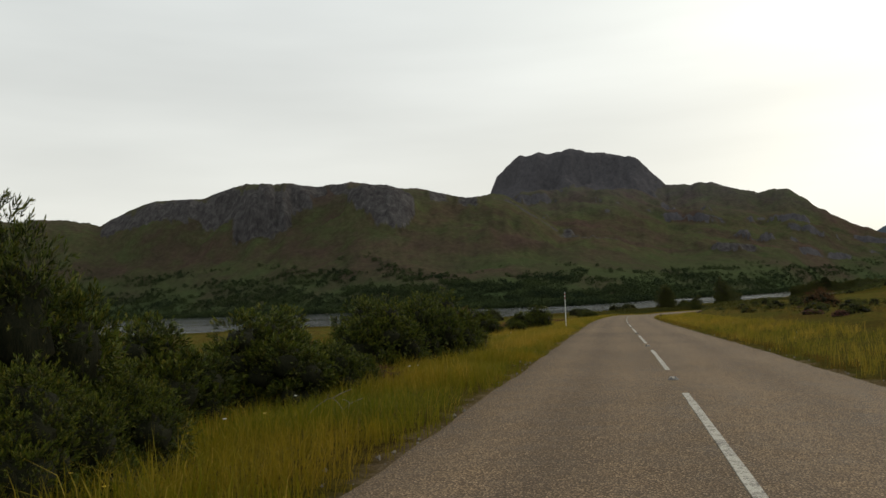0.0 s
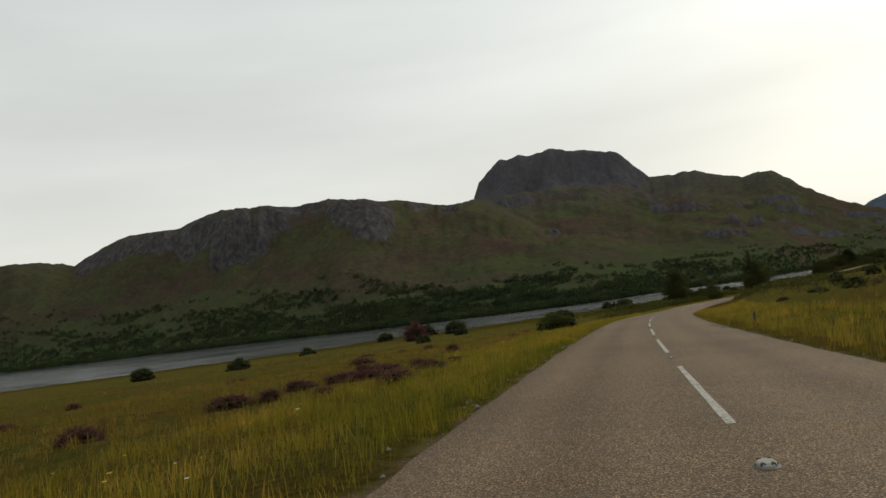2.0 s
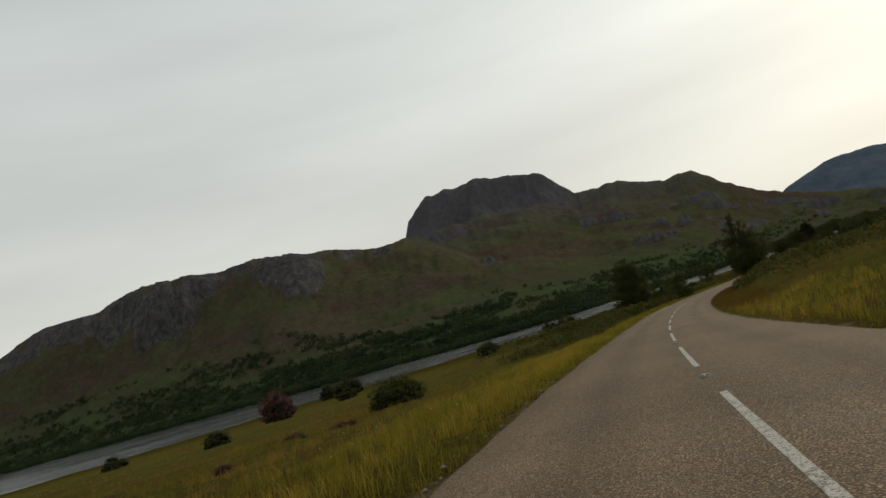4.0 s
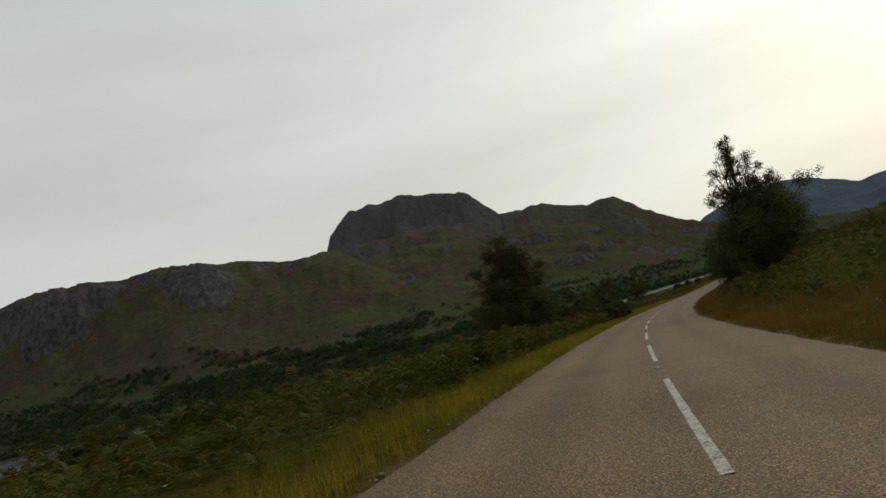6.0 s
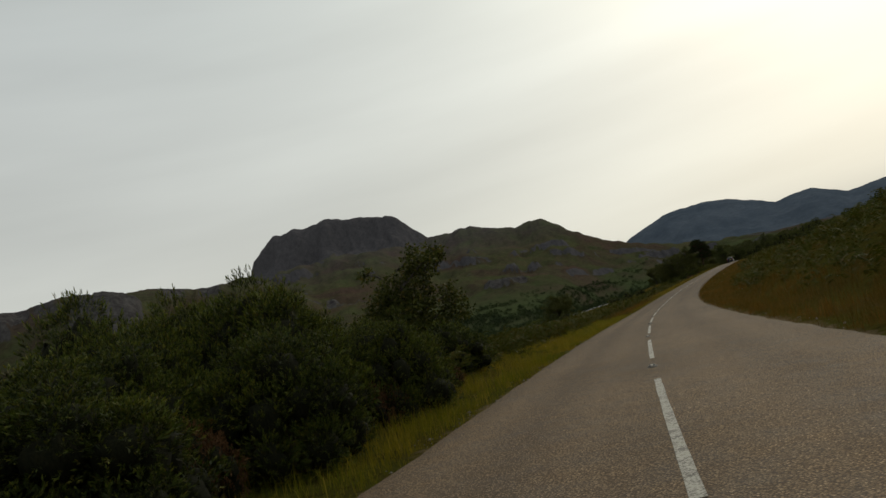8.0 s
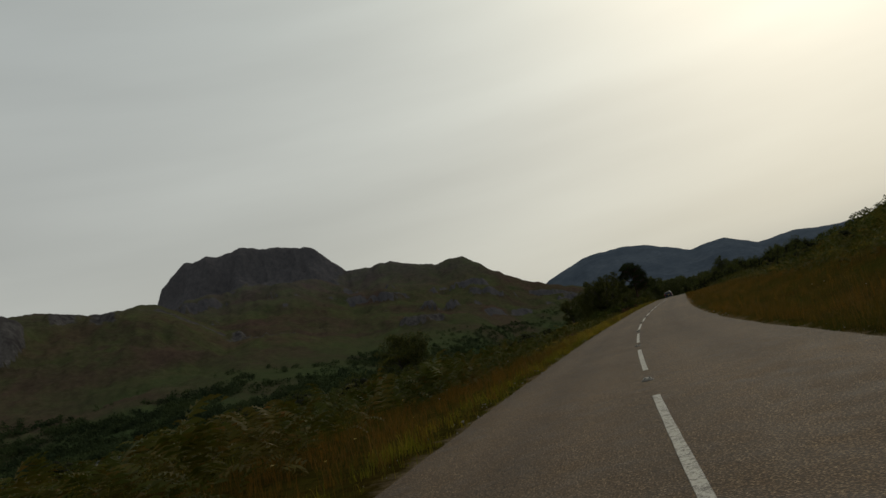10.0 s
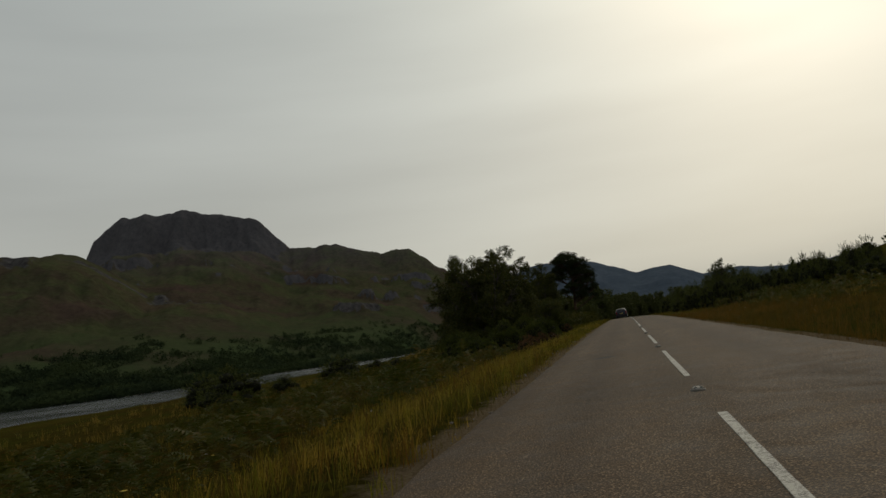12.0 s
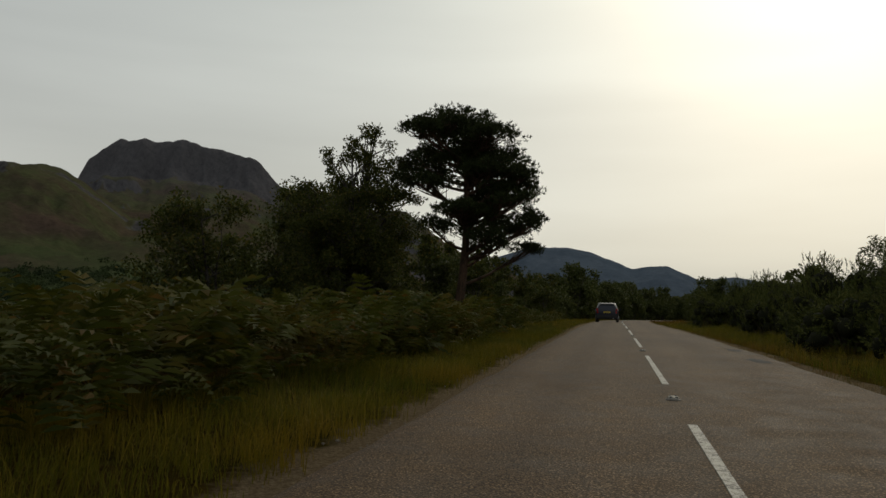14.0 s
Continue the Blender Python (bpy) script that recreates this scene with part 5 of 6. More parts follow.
def build_shrubs():
    rng = np.random.default_rng(62)
    for k, (s, l, w, h) in enumerate(GORSE):
        near = s < 4 or 240 < s < 258 or 403 < s < 412
        shrub("gorse_bush", "dense_gorse" if near else "gorse", s, l, w, h, GORSE_LABEL, "bush", float(rng.uniform(0, 360)), M_LEAF_GORSE, group="verge gorse", seed=1 + k % 3, lumps=40 if near else 28, plumes=8600 if near else 3000, spike=0.08 if near else 0.13, needles=9 if near else 11)
    # a thicket on the right-hand slope near the end
    for k in range(105):
        s = 434 + 74 * rng.uniform() ** 0.9
        l = 5.6 + 19 * rng.uniform() ** 1.2 + max(0, 448 - s) * 0.3
        h = rng.uniform(2.2, 3.5) * (0.85 if l < 8.0 else 1.12) * min(1.0, 0.5 + max(0.0, s - 436) * 0.03)
        shrub("hillside_shrub", "broom", s, l, rng.uniform(1.8, 3.0), h, "dark green shrub in a hillside thicket", "bush", float(rng.uniform(0, 360)), M_LEAF_WOOD, group="hillside thicket", seed=1 + k % 3, spike=0.18, plumes=620, needles=8)
    for s, l, w, h in ((392, -14, 1.5, 0.7), (396.5, -17, 1.6, 0.8), (401, -13, 1.6, 0.8), (405, -18, 1.8, 0.9), (409, -13, 1.9, 1.0), (420, -18, 1.8, 0.9), (398, -17, 3.0, 1.6), (403, -21, 3.2, 1.8), (408, -16, 2.6, 1.5), (346, -17, 3.0, 1.8), (352, -24, 3.6, 2.2), (366, -20, 2.6, 1.5), (372, -13, 2.4, 1.2), (330, -30, 3.4, 2.2), (304, -20, 3.0, 1.8), (150, -60, 4, 2.2), (262, -82, 7.5, 5.0), (215, -95, 5, 3.2), (190, -120, 6, 3.6), (245, -70, 4, 2.4),
                       (300, -120, 7, 4.5), (140, -170, 7, 4.2), (110, -230, 8, 5), (330, -60, 5, 3), (370, -75, 6, 4), (400, -60, 5, 3.5), (415, -48, 4, 2.5), (396, -90, 6, 4), (180, -45, 3, 1.6), (282, -36, 4, 2.4), (270, -50, 5, 3), (292, -62, 6, 3.6), (420, -110, 6, 4), (310, -150, 8, 5)):
        shrub("moor_shrub", "thorn" if w > 3.3 else "broom", s, l, w, h, "dark scrubby bush on the open heath", "bush", float(rng.uniform(0, 360)), M_LEAF_WOOD, group="heath scrub", seed=1 + int(s) % 3, lumps=36 if w > 3.3 else 24, spike=0.08 if w > 3.3 else 0.18, plumes=2600 if w > 3.3 else 620, needles=8)
    for s, l, w, h in ((60, 14, 1.8, 0.9), (66, 18, 2.0, 1.0), (42, 12, 1.6, 0.8), (90, 16, 2.2, 1.2), (30, 20, 2.0, 1.0), (108, 22, 2.4, 1.2), (125, 15, 2.0, 1.1), (140, 24, 2.6, 1.5), (20, 30, 2.6, 1.3), (74, 34, 3, 1.6), (155, 18, 2.2, 1.4), (165, 27, 2.8, 1.8),
                       (180, 20, 2.4, 1.6), (192, 26, 2.6, 1.8), (205, 30, 3.0, 2.0), (48, 44, 3, 1.6), (100, 48, 3.4, 1.8), (130, 56, 4, 2.2), (290, 26, 2.4, 1.5), (310, 34, 3, 1.9), (330, 44, 3.4, 2.2), (355, 30, 2.8, 1.8), (372, 38, 3.2, 2.0), (390, 30, 3, 2), (405, 22, 2.6, 1.7), (418, 18, 2.4, 1.6)):
        shrub("slope_shrub", "thorn" if w > 3.3 else "broom", s, l, w, h, "dark low bush on the rising ground", "bush", float(rng.uniform(0, 360)), M_LEAF_WOOD, group="slope scrub", seed=1 + int(s) % 3, lumps=36 if w > 3.3 else 24, spike=0.08 if w > 3.3 else 0.18, plumes=2600 if w > 3.3 else 620, needles=8)
    for _ in range(26):
        shrub("slope_shrub", "broom", rng.uniform(18, 165), rng.uniform(9, 46), rng.uniform(0.9, 2.0), rng.uniform(0.45, 0.95), "dark low bush on the rising ground", "bush", float(rng.uniform(0, 360)), M_LEAF_WOOD, group="slope scrub", seed=1 + int(rng.integers(0, 3)), spike=0.18, plumes=620, needles=8)
    shrub("moor_shrub", "rusty", 231, -75, 6.5, 5.0, "russet-leaved bush on the open heath", "bush", 40.0, M_HEATHER, group="heath scrub", seed=1, spike=0.24, plumes=700, needles=8)
    # heather and dead growth
    clumps = [(28, -9.4, 1.5, 0.6), (29.5, -8.2, 1.0, 0.5), (30.5, -10.6, 1.3, 0.5), (360, -5.8, 1.0, 0.45), (362, -7.0, 1.1, 0.45)]
    clumps += [(rng.uniform(60, 71), rng.uniform(-14, -9), rng.uniform(0.7, 1.4), rng.uniform(0.3, 0.5)) for _ in range(14)]
    clumps += [(rng.uniform(75, 85), rng.uniform(-11, -6.3), rng.uniform(0.6, 1.3), rng.uniform(0.28, 0.45)) for _ in range(20)]
    clumps += [(rng.uniform(20, 150), rng.uniform(-30, -10), rng.uniform(0.7, 1.6), rng.uniform(0.3, 0.5)) for _ in range(26)]
    clumps += [(rng.uniform(10, 150), rng.uniform(8, 30), rng.uniform(0.7, 1.5), rng.uniform(0.3, 0.5)) for _ in range(22)]
    for s, l, w, h in clumps:
        shrub("heather_clump", "heather", s, l, w, h, "purple-brown heather clump in long grass", "heather", float(rng.uniform(0, 360)), M_HEATHER, group="heather clumps", seed=1, spike=0.24, plumes=700, needles=8)
    for s, l, w, h in ((18.6, -6.3, 0.8, 1.5), (9.5, -4.9, 1.2, 0.5), (28.5, -7.2, 1.0, 0.6), (400.5, -4.8, 0.9, 0.7), (403.4, -5.0, 1.1, 0.9), (405.2, -4.6, 0.9, 0.8), (407.4, -4.3, 0.8, 0.6), (427, -5.0, 0.9, 0.8), (246.0, -4.3, 0.8, 0.9), (250.6, -4.1, 0.9, 0.8), (256.0, -4.4, 0.8, 0.6), (82, 19, 3.2, 2.3), (85, 20.6, 2.0, 1.4)):
        shrub("dead_gorse", "dead", s, l, w, h, "brown dead gorse among green bushes", "bush", float(rng.uniform(0, 360)), M_DEAD, group="dead gorse", seed=1, plumes=900, spike=0.16, needles=8)


build_shrubs()


# ---- bracken, grass and heath cover ----
def scatter(rng, n, s0, s1, near, far, power=1.0):
    """Places along the verge; near and far are distances from the centre line (negative: to the left)."""
    s = rng.uniform(s0, s1, n)
    l = near + (far - near) * rng.uniform(0, 1, n) ** power
    return s, l


def fern_template():
    """One arching frond about 1 m long, along +x, with tapering paired leaflets that droop at their ends."""
    vs, fs = [], []
    n = 8
    for i in range(n):
        t = (i + 0.8) / (n + 0.2)
        x, z = 0.95 * t, 0.34 * math.sin(t * 2.2) - 0.30 * t ** 3
        ln = 0.40 * (1 - t) ** 0.85 * min(1, 0.55 + t * 2.2) + 0.02
        for sgn in (-1, 1):
            k = len(vs)
            vs += [(x - 0.045, 0, z), (x + 0.030, 0, z), (x + 0.10, sgn * ln * 0.5, z + 0.02), (x + 0.13, sgn * ln, z - 0.22 * ln - 0.01)]
            fs.append((k, k + 1, k + 2, k + 3) if sgn < 0 else (k, k + 3, k + 2, k + 1))
    return np.array(vs), np.array(fs)


def bracken(name, seed, beds, label):
    rng = np.random.default_rng(seed)
    tv, tf = fern_template()
    out_v, out_f, k = [], [], 0
    for n, s0, s1, a, b, size in beds:
        plants = n // 3
        s, l = scatter(rng, plants, s0, s1, a, b)
        x, y = lane(s, l)
        keep = waves(x, y, 5, 7.0, 3) > -0.75
        s, l, x, y = s[keep], l[keep], x[keep], y[keep]
        z = ground_level(s, l)
        grown = rng.uniform(0.7, 1.15, len(s)) * size * (1 + 0.22 * waves(x, y, 6, 11.0, 2))
        for layer in (0.25, 0.55, 0.8, 0.95):
            m = len(s)
            yaw = rng.uniform(0, 2 * math.pi, m)
            tilt = rng.normal(0.12, 0.28, m)
            sc = grown * rng.uniform(0.40, 0.72, m)
            lift = grown * (layer * 0.80 + rng.normal(0, 0.07, m)).clip(0.05)
            px, pz = tv[:, 0][None] * np.cos(tilt)[:, None] - tv[:, 2][None] * np.sin(tilt)[:, None], tv[:, 0][None] * np.sin(tilt)[:, None] + tv[:, 2][None] * np.cos(tilt)[:, None]
            py = np.broadcast_to(tv[:, 1][None], px.shape)
            vx = x[:, None] + sc[:, None] * (px * np.cos(yaw)[:, None] - py * np.sin(yaw)[:, None])
            vy = y[:, None] + sc[:, None] * (px * np.sin(yaw)[:, None] + py * np.cos(yaw)[:, None])
            vz = z[:, None] + lift[:, None] + sc[:, None] * pz
            out_v.append(np.stack([vx, vy, vz], -1).reshape(-1, 3))
            out_f.append((tf[None] + (np.arange(m) * len(tv))[:, None, None]).reshape(-1, 4) + k)
            k += m * len(tv)
    tagged(new(name, mesh_arrays(name, np.concatenate(out_v), np.concatenate(out_f), M_BRACKEN)), label, "bracken", kind="stuff")


bracken("bracken_bed", 81, [(3000, 166, 194, -4.4, -12.0, 0.58), (11000, 192, 242, -4.2, -12.0, 0.80), (900, 190, 240, -12, -22, 1.0), (3600, 242, 290, -4.2, -11.0, 0.80), (2600, 296, 348, -4.4, -11.0, 0.85), (2000, 300, 354, -10, -26, 0.8), (4600, 356, 402, -5.4, -13, 0.6), (4800, 433, 460, -4.0, -12.0, 0.95), (700, 412, 432, -8, -14, 0.9), (600, 460, 500, -4.8, -7, 0.8)], "waist-high green bracken bed beside the verge")
bracken("bracken_bank", 82, [(7000, 190, 300, 5.0, 20.0, 0.85), (1200, 165, 200, 7.5, 18.0, 0.8), (3600, 10, 165, 9, 42.0, 0.6), (2600, 300, 370, 7.0, 24.0, 0.8), (1200, 400, 470, 6.5, 14.0, 0.8)], "green bracken covering the roadside bank")


def blades(rng, x, y, z, height, width, lean, per_tuft):
    n = len(x)
    drift = 2.2 * waves(x, y, 23, 4.0, 3)
    yaw = np.where(rng.uniform(0, 1, n) < 0.5, rng.uniform(0, 2 * math.pi, n), drift + rng.normal(0, 0.6, n))
    d = np.stack([np.cos(yaw), np.sin(yaw), 0 * yaw], 1)
    side = np.stack([-np.sin(yaw), np.cos(yaw), 0 * yaw], 1)
    base = np.stack([x, y, z - 0.02], 1)
    h, w, b = height[:, None], width[:, None], lean[:, None]
    up = np.array([[0, 0, 1.0]])
    mid = base + up * h * 0.6 + d * h * b * 0.35
    tip = base + up * h * (1 - 0.25 * b) + d * h * b
    v = np.stack([base - side * w, base + side * w, mid + side * w * 0.7, mid - side * w * 0.7, tip], 1).reshape(-1, 3)
    i = np.arange(n)[:, None] * 5
    return v, i + np.array([[0, 1, 2, 3]]), i + np.array([[3, 2, 4]])


def grass(name, seed, strips, mat, label):
    rng = np.random.default_rng(seed)
    V, Q, T, k = [], [], [], 0
    for n, s0, s1, a, b, h0, power in strips:
        per = 9
        s, l = scatter(rng, n // per, s0, s1, a, b, power)
        x, y = lane(s, l)
        patch = waves(x, y, 7, 5.0, 3)
        edge = ramp01(np.where(l < 0, -l - EDGE_L, l - EDGE_R), -0.05, 0.6)
        keep = rng.uniform(0, 1, len(s)) < np.clip(0.35 + 0.65 * edge + 0.45 * patch, 0.1, 1)
        s, l, patch, edge = s[keep], l[keep], patch[keep], edge[keep]
        hh = 0.82 * h0 * (0.3 + 0.7 * edge) * (1 + 0.38 * patch) * rng.uniform(0.6, 1.15, len(s))
        s, l, hh = np.repeat(s, per), np.repeat(l, per), np.repeat(hh, per)
        s, l = s + rng.normal(0, 0.07, len(s)), l + rng.normal(0, 0.07, len(s))
        x, y = lane(s, l)
        v, q, t = blades(rng, x, y, ground_level(s, l), hh * rng.uniform(0.55, 1.2, len(s)), rng.uniform(0.0012, 0.0036, len(s)) * (1 + hh) * (2.4 if name == "moor_grass" else 1.0), rng.uniform(0.05, 1.0, len(s)), per)
        V.append(v)
        Q.append(q + k)
        T.append(t + k)
        k += len(v)
    tagged(new(name, mesh_arrays(name, np.concatenate(V), [np.concatenate(Q), np.concatenate(T)], mat)), label, "grass", kind="stuff")


grass("verge_grass", 90, [(56000, -6, 16, -2.38, -6.5, 0.4, 0.9), (52000, 176, 300, -2.38, -5.2, 0.36, 1)], M_GRASS_GREEN_LIT, "long green verge grass, coloured as brighter lit, with straw-coloured tips")
grass("verge_grass", 91, [(34000, 400, 436, -2.62, -6.2, 0.32, 0.9), (52000, 430, 462, -2.62, -5.2, 0.3, 0.9), (9000, 470, 560, -2.42, -6.5, 0.4, 0.9), (22000, 436, 500, 2.7, 6.6, 0.42, 0.9)], M_GRASS_GREEN, "long green verge grass with straw-coloured tips")
grass("verge_grass", 94, [(6000, -6, 16, -2.38, -6.5, 0.46, 0.9), (8000, 400, 429, -2.38, -6.6, 0.38, 0.9), (30000, 12, 34, -2.38, -6.8, 0.42, 0.9), (100000, 34, 160, -2.38, -8.0, 0.42, 0.9), (10000, 160, 182, -2.38, -6.5, 0.38, 0.9), (20000, 340, 402, -2.38, -6.5, 0.44, 0.9), (9000, 190, 300, -2.38, -4.6, 0.4, 0.9), (50000, 0, 160, 2.68, 7.5, 0.5, 0.9)], M_GRASS, "long straw-coloured verge grass over green")
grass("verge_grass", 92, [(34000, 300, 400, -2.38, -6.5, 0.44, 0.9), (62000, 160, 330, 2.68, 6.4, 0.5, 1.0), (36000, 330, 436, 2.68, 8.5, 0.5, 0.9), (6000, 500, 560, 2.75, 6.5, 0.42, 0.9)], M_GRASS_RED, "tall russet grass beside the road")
grass("verge_grass", 95, [(34000, -6, 170, -2.4, -3.3, 0.26, 1), (30000, 170, 360, -2.4, -3.3, 0.26, 1)], M_GRASS_GREEN_LIT, "short green grass fringing the tarmac")
grass("verge_grass", 97, [(20000, 360, 470, -2.62, -3.5, 0.26, 1)], M_GRASS_GREEN, "short dark green grass beside a gravel edge")
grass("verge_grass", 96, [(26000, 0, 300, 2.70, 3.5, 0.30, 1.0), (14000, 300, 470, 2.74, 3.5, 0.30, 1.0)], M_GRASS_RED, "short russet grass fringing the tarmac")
grass("moor_grass", 93, [(120000, 0, 160, -6.0, -26.0, 0.34, 0.7), (22000, 20, 200, -26.0, -90.0, 0.45, 0.7), (20000, 290, 420, -6.5, -28, 0.45, 0.8), (14000, 395, 440, -6.0, -20, 0.4, 0.8), (40000, 0, 170, 7.5, 50.0, 0.5, 0.6), (20000, 290, 430, 8.0, 34.0, 0.5, 0.8)], M_SEDGE, "tussocky moor grass on open heath")


# ---- woods on the far shore ----
def far_woods():
    rng = np.random.default_rng(95)
    n = 30000
    az = rng.uniform(-46, 19, n)
    off = rng.uniform(0, 1, n) ** 1.25 * np.interp(az, [-46, -30, -12, 0, 8, 19], [420, 420, 400, 480, 600, 600]) + 8
    r = shore(az) + off
    x, y = r * np.sin(np.radians(az)), r * np.cos(np.radians(az))
    keep = waves(az * 22, off * 2.6, 18, 240, 4, 0.6) + 0.35 * waves(x, y, 20, 45, 2) > np.interp(off, [0, 60, 150, 250, 400, 600], [-1.6, -1.1, -0.45, 0.05, 0.5, 1.0])
    x, y, off, az, r = x[keep], y[keep], off[keep], az[keep], r[keep]
    z = hill_height(az, r)[0] - 0.6
    size = rng.uniform(3.5, 8.5, len(x))
    per = 20
    m = len(x)
    d = unit(rng.normal(size=(m, per, 3)) + np.array([0, 0, 0.2]))
    q = rng.uniform(0.55, 1.0, (m, per, 1))
    c = np.stack([x, y, z + size * 0.5], 1)[:, None, :] + d * q * size[:, None, None] * np.array([0.55, 0.55, 0.6])
    p = c.reshape(-1, 3)
    sz = np.repeat(size, per) * 0.34
    v, f = leaf_quads(rng, p, d.reshape(-1, 3) * 0.3 + rng.normal(size=(len(p), 3)), sz, sz * 0.9)
    tagged(new("far_woodland", mesh_arrays("far_woodland", v, f, M_LEAF_FAR)), "dark green woodland along the far shore", "woodland", kind="stuff")
    # scattered thorn and birch on the right-hand hillside skyline
    n = 1400
    s, l = rng.uniform(300, 632, n), 24 + 240 * rng.uniform(0, 1, n) ** 1.2
    x, y = lane(s, l)
    z = ground_level(s, l)
    size = rng.uniform(0.7, 2.1, n)
    per = 34
    d = unit(rng.normal(size=(n, per, 3)) + np.array([0, 0, 0.2]))
    c = np.stack([x, y, z + size * 0.42], 1)[:, None, :] + d * rng.uniform(0.5, 1.0, (n, per, 1)) * size[:, None, None] * np.array([0.6, 0.6, 0.5])
    p = c.reshape(-1, 3)
    sz = np.repeat(size, per) * 0.26
    v, f = leaf_quads(rng, p, d.reshape(-1, 3) * 0.3 + rng.normal(size=(len(p), 3)), sz, sz * 0.8)
    tagged(new("hillside_scrub", mesh_arrays("hillside_scrub", v, f, M_LEAF_WOOD)), "dark scrub dotted over the hillside", "scrub", kind="stuff")


far_woods()

# ---- road furniture and small things ----
build_markings()
build_studs()


def marker_post():
    s, l = 40.0, -3.45
    x, y = lane(s, l)
    ob = thing("marker_post", pose(float(x), float(y), float(ground_level(s, l)) - 0.1, 1.0, 0.5, 0), "slim white roadside marker post with red bands", "marker post")
    part("shaft", cyl_bm(0.023, 0.020, 2.06, (0, 0, 1.03), None, 14), M_POST_W, ob)
    part("cap", cyl_bm(0.020, 0.014, 0.02, (0, 0, 2.07), None, 14), M_POST_W, ob)
    part("band", cyl_bm(0.0222, 0.0222, 0.07, (0, 0, 1.98), None, 14), M_POST_R, ob, "red reflective band")
    part("band", cyl_bm(0.0226, 0.0226, 0.09, (0, 0, 1.78), None, 14), M_POST_R, ob, "red reflective band")
    part("collar", cyl_bm(0.027, 0.027, 0.05, (0, 0, 0.42), None, 14), M_POST_D, ob, "grubby base collar")


marker_post()


def reflector_post():
    s, l = 85.0, 3.4
    x, y = lane(s, l)
    ob = thing("verge_post", pose(float(x), float(y), float(ground_level(s, l)) - 0.05, 0, 2, 0), "short dark post in the verge grass", "post")
    part("stake", box_bm(0.09, 0.09, 0.55, (0, 0, 0.275), 0.01), M_POST_D, ob)
    part("top", box_bm(0.10, 0.10, 0.03, (0, 0, 0.56), 0.008), M_POST_D, ob)


reflector_post()


def patches():
    rng = np.random.default_rng(96)
    for s, l, w, h in ((384.5, -1.15, 0.55, 0.42), (371.5, -1.3, 0.35, 0.3), (87.5, 2.3, 0.36, 1.3), (85.2, 2.42, 0.3, 1.5), (447, 2.1, 0.4, 1.4), (451, 2.2, 0.35, 1.2)):
        a = np.linspace(0, 2 * math.pi, 22, endpoint=False)
        rad = 1 + 0.12 * rng.normal(size=22)
        ss, ll = s + 0.5 * h * np.sin(a) * rad, l + 0.5 * w * np.cos(a) * rad
        x, y = lane(ss, ll)
        v = np.stack([x, y, road_level(ss, ll) + 0.004], 1)
        xc, yc = lane(s, l)
        v = np.concatenate([v, [[float(xc), float(yc), float(road_level(s, l)) + 0.007]]])
        f = np.array([(i, 22, (i + 1) % 22) for i in range(22)])[:, [0, 2, 1]]
        tagged(new("road_patch", mesh_arrays("road_patch", v, f, M_TARMAC_PATCH, True)), "dark repair patch in the road surface", "road patch", "road patches")


patches()


def stones_and_flowers():
    rng = np.random.default_rng(97)
    # grit and stones along the tarmac edge
    n = 2600
    s = rng.uniform(-6, 470, n)
    l = np.where(rng.uniform(size=n) < 0.7, -EDGE_L - 0.03 - 0.5 * rng.uniform(size=n) ** 1.6, EDGE_R + 0.03 + 0.4 * rng.uniform(size=n) ** 1.6)
    x, y = lane(s, l)
    r = 0.008 + 0.026 * rng.uniform(size=n) ** 4
    base = np.array([[1, 0, 0], [-1, 0, 0], [0, 1, 0], [0, -1, 0], [0, 0, 0.8], [0, 0, -0.8]], float)
    tri = np.array([[0, 2, 4], [2, 1, 4], [1, 3, 4], [3, 0, 4], [2, 0, 5], [1, 2, 5], [3, 1, 5], [0, 3, 5]])
    v = base[None] * (1 + 0.3 * rng.normal(size=(n, 6, 1))) * r[:, None, None] + np.stack([x, y, ground_level(s, l) + r * 0.3], 1)[:, None]
    f = (tri[None] + (np.arange(n) * 6)[:, None, None]).reshape(-1, 3)
    tagged(new("roadside_grit", mesh_arrays("roadside_grit", v.reshape(-1, 3), f, M_STONE)), "loose grit and small stones along the tarmac edge", "stones", kind="stuff")
    for name, mat, n, seed, label in (("yellow_flowers", M_FLOWER_Y, 420, 1, "small yellow wild flowers in the verge"), ("white_flowers", M_FLOWER_W, 300, 2, "small white wild flowers in the verge")):
        s = rng.uniform(-4, 470, n)
        l = np.where(rng.uniform(size=n) < 0.75, -3.3 - 3.6 * rng.uniform(size=n), 3.4 + 2.5 * rng.uniform(size=n))
        x, y = lane(s, l)
        c = np.stack([x, y, ground_level(s, l) + rng.uniform(0.18, 0.5, n)], 1)
        a = np.linspace(0, 2 * math.pi, 6, endpoint=False)
        ring = np.stack([np.cos(a), np.sin(a), 0.25 + 0 * a], 1)
        r = rng.uniform(0.012, 0.024, n)
        v = np.concatenate([c[:, None], c[:, None] + ring[None] * r[:, None, None]], 1)
        f = np.array([(0, 1 + i, 1 + (i + 1) % 6) for i in range(6)])
        F = (f[None] + (np.arange(n) * 7)[:, None, None]).reshape(-1, 3)
        tagged(new(name, mesh_arrays(name, v.reshape(-1, 3), F, mat)), label, "wild flowers", kind="stuff")


stones_and_flowers()


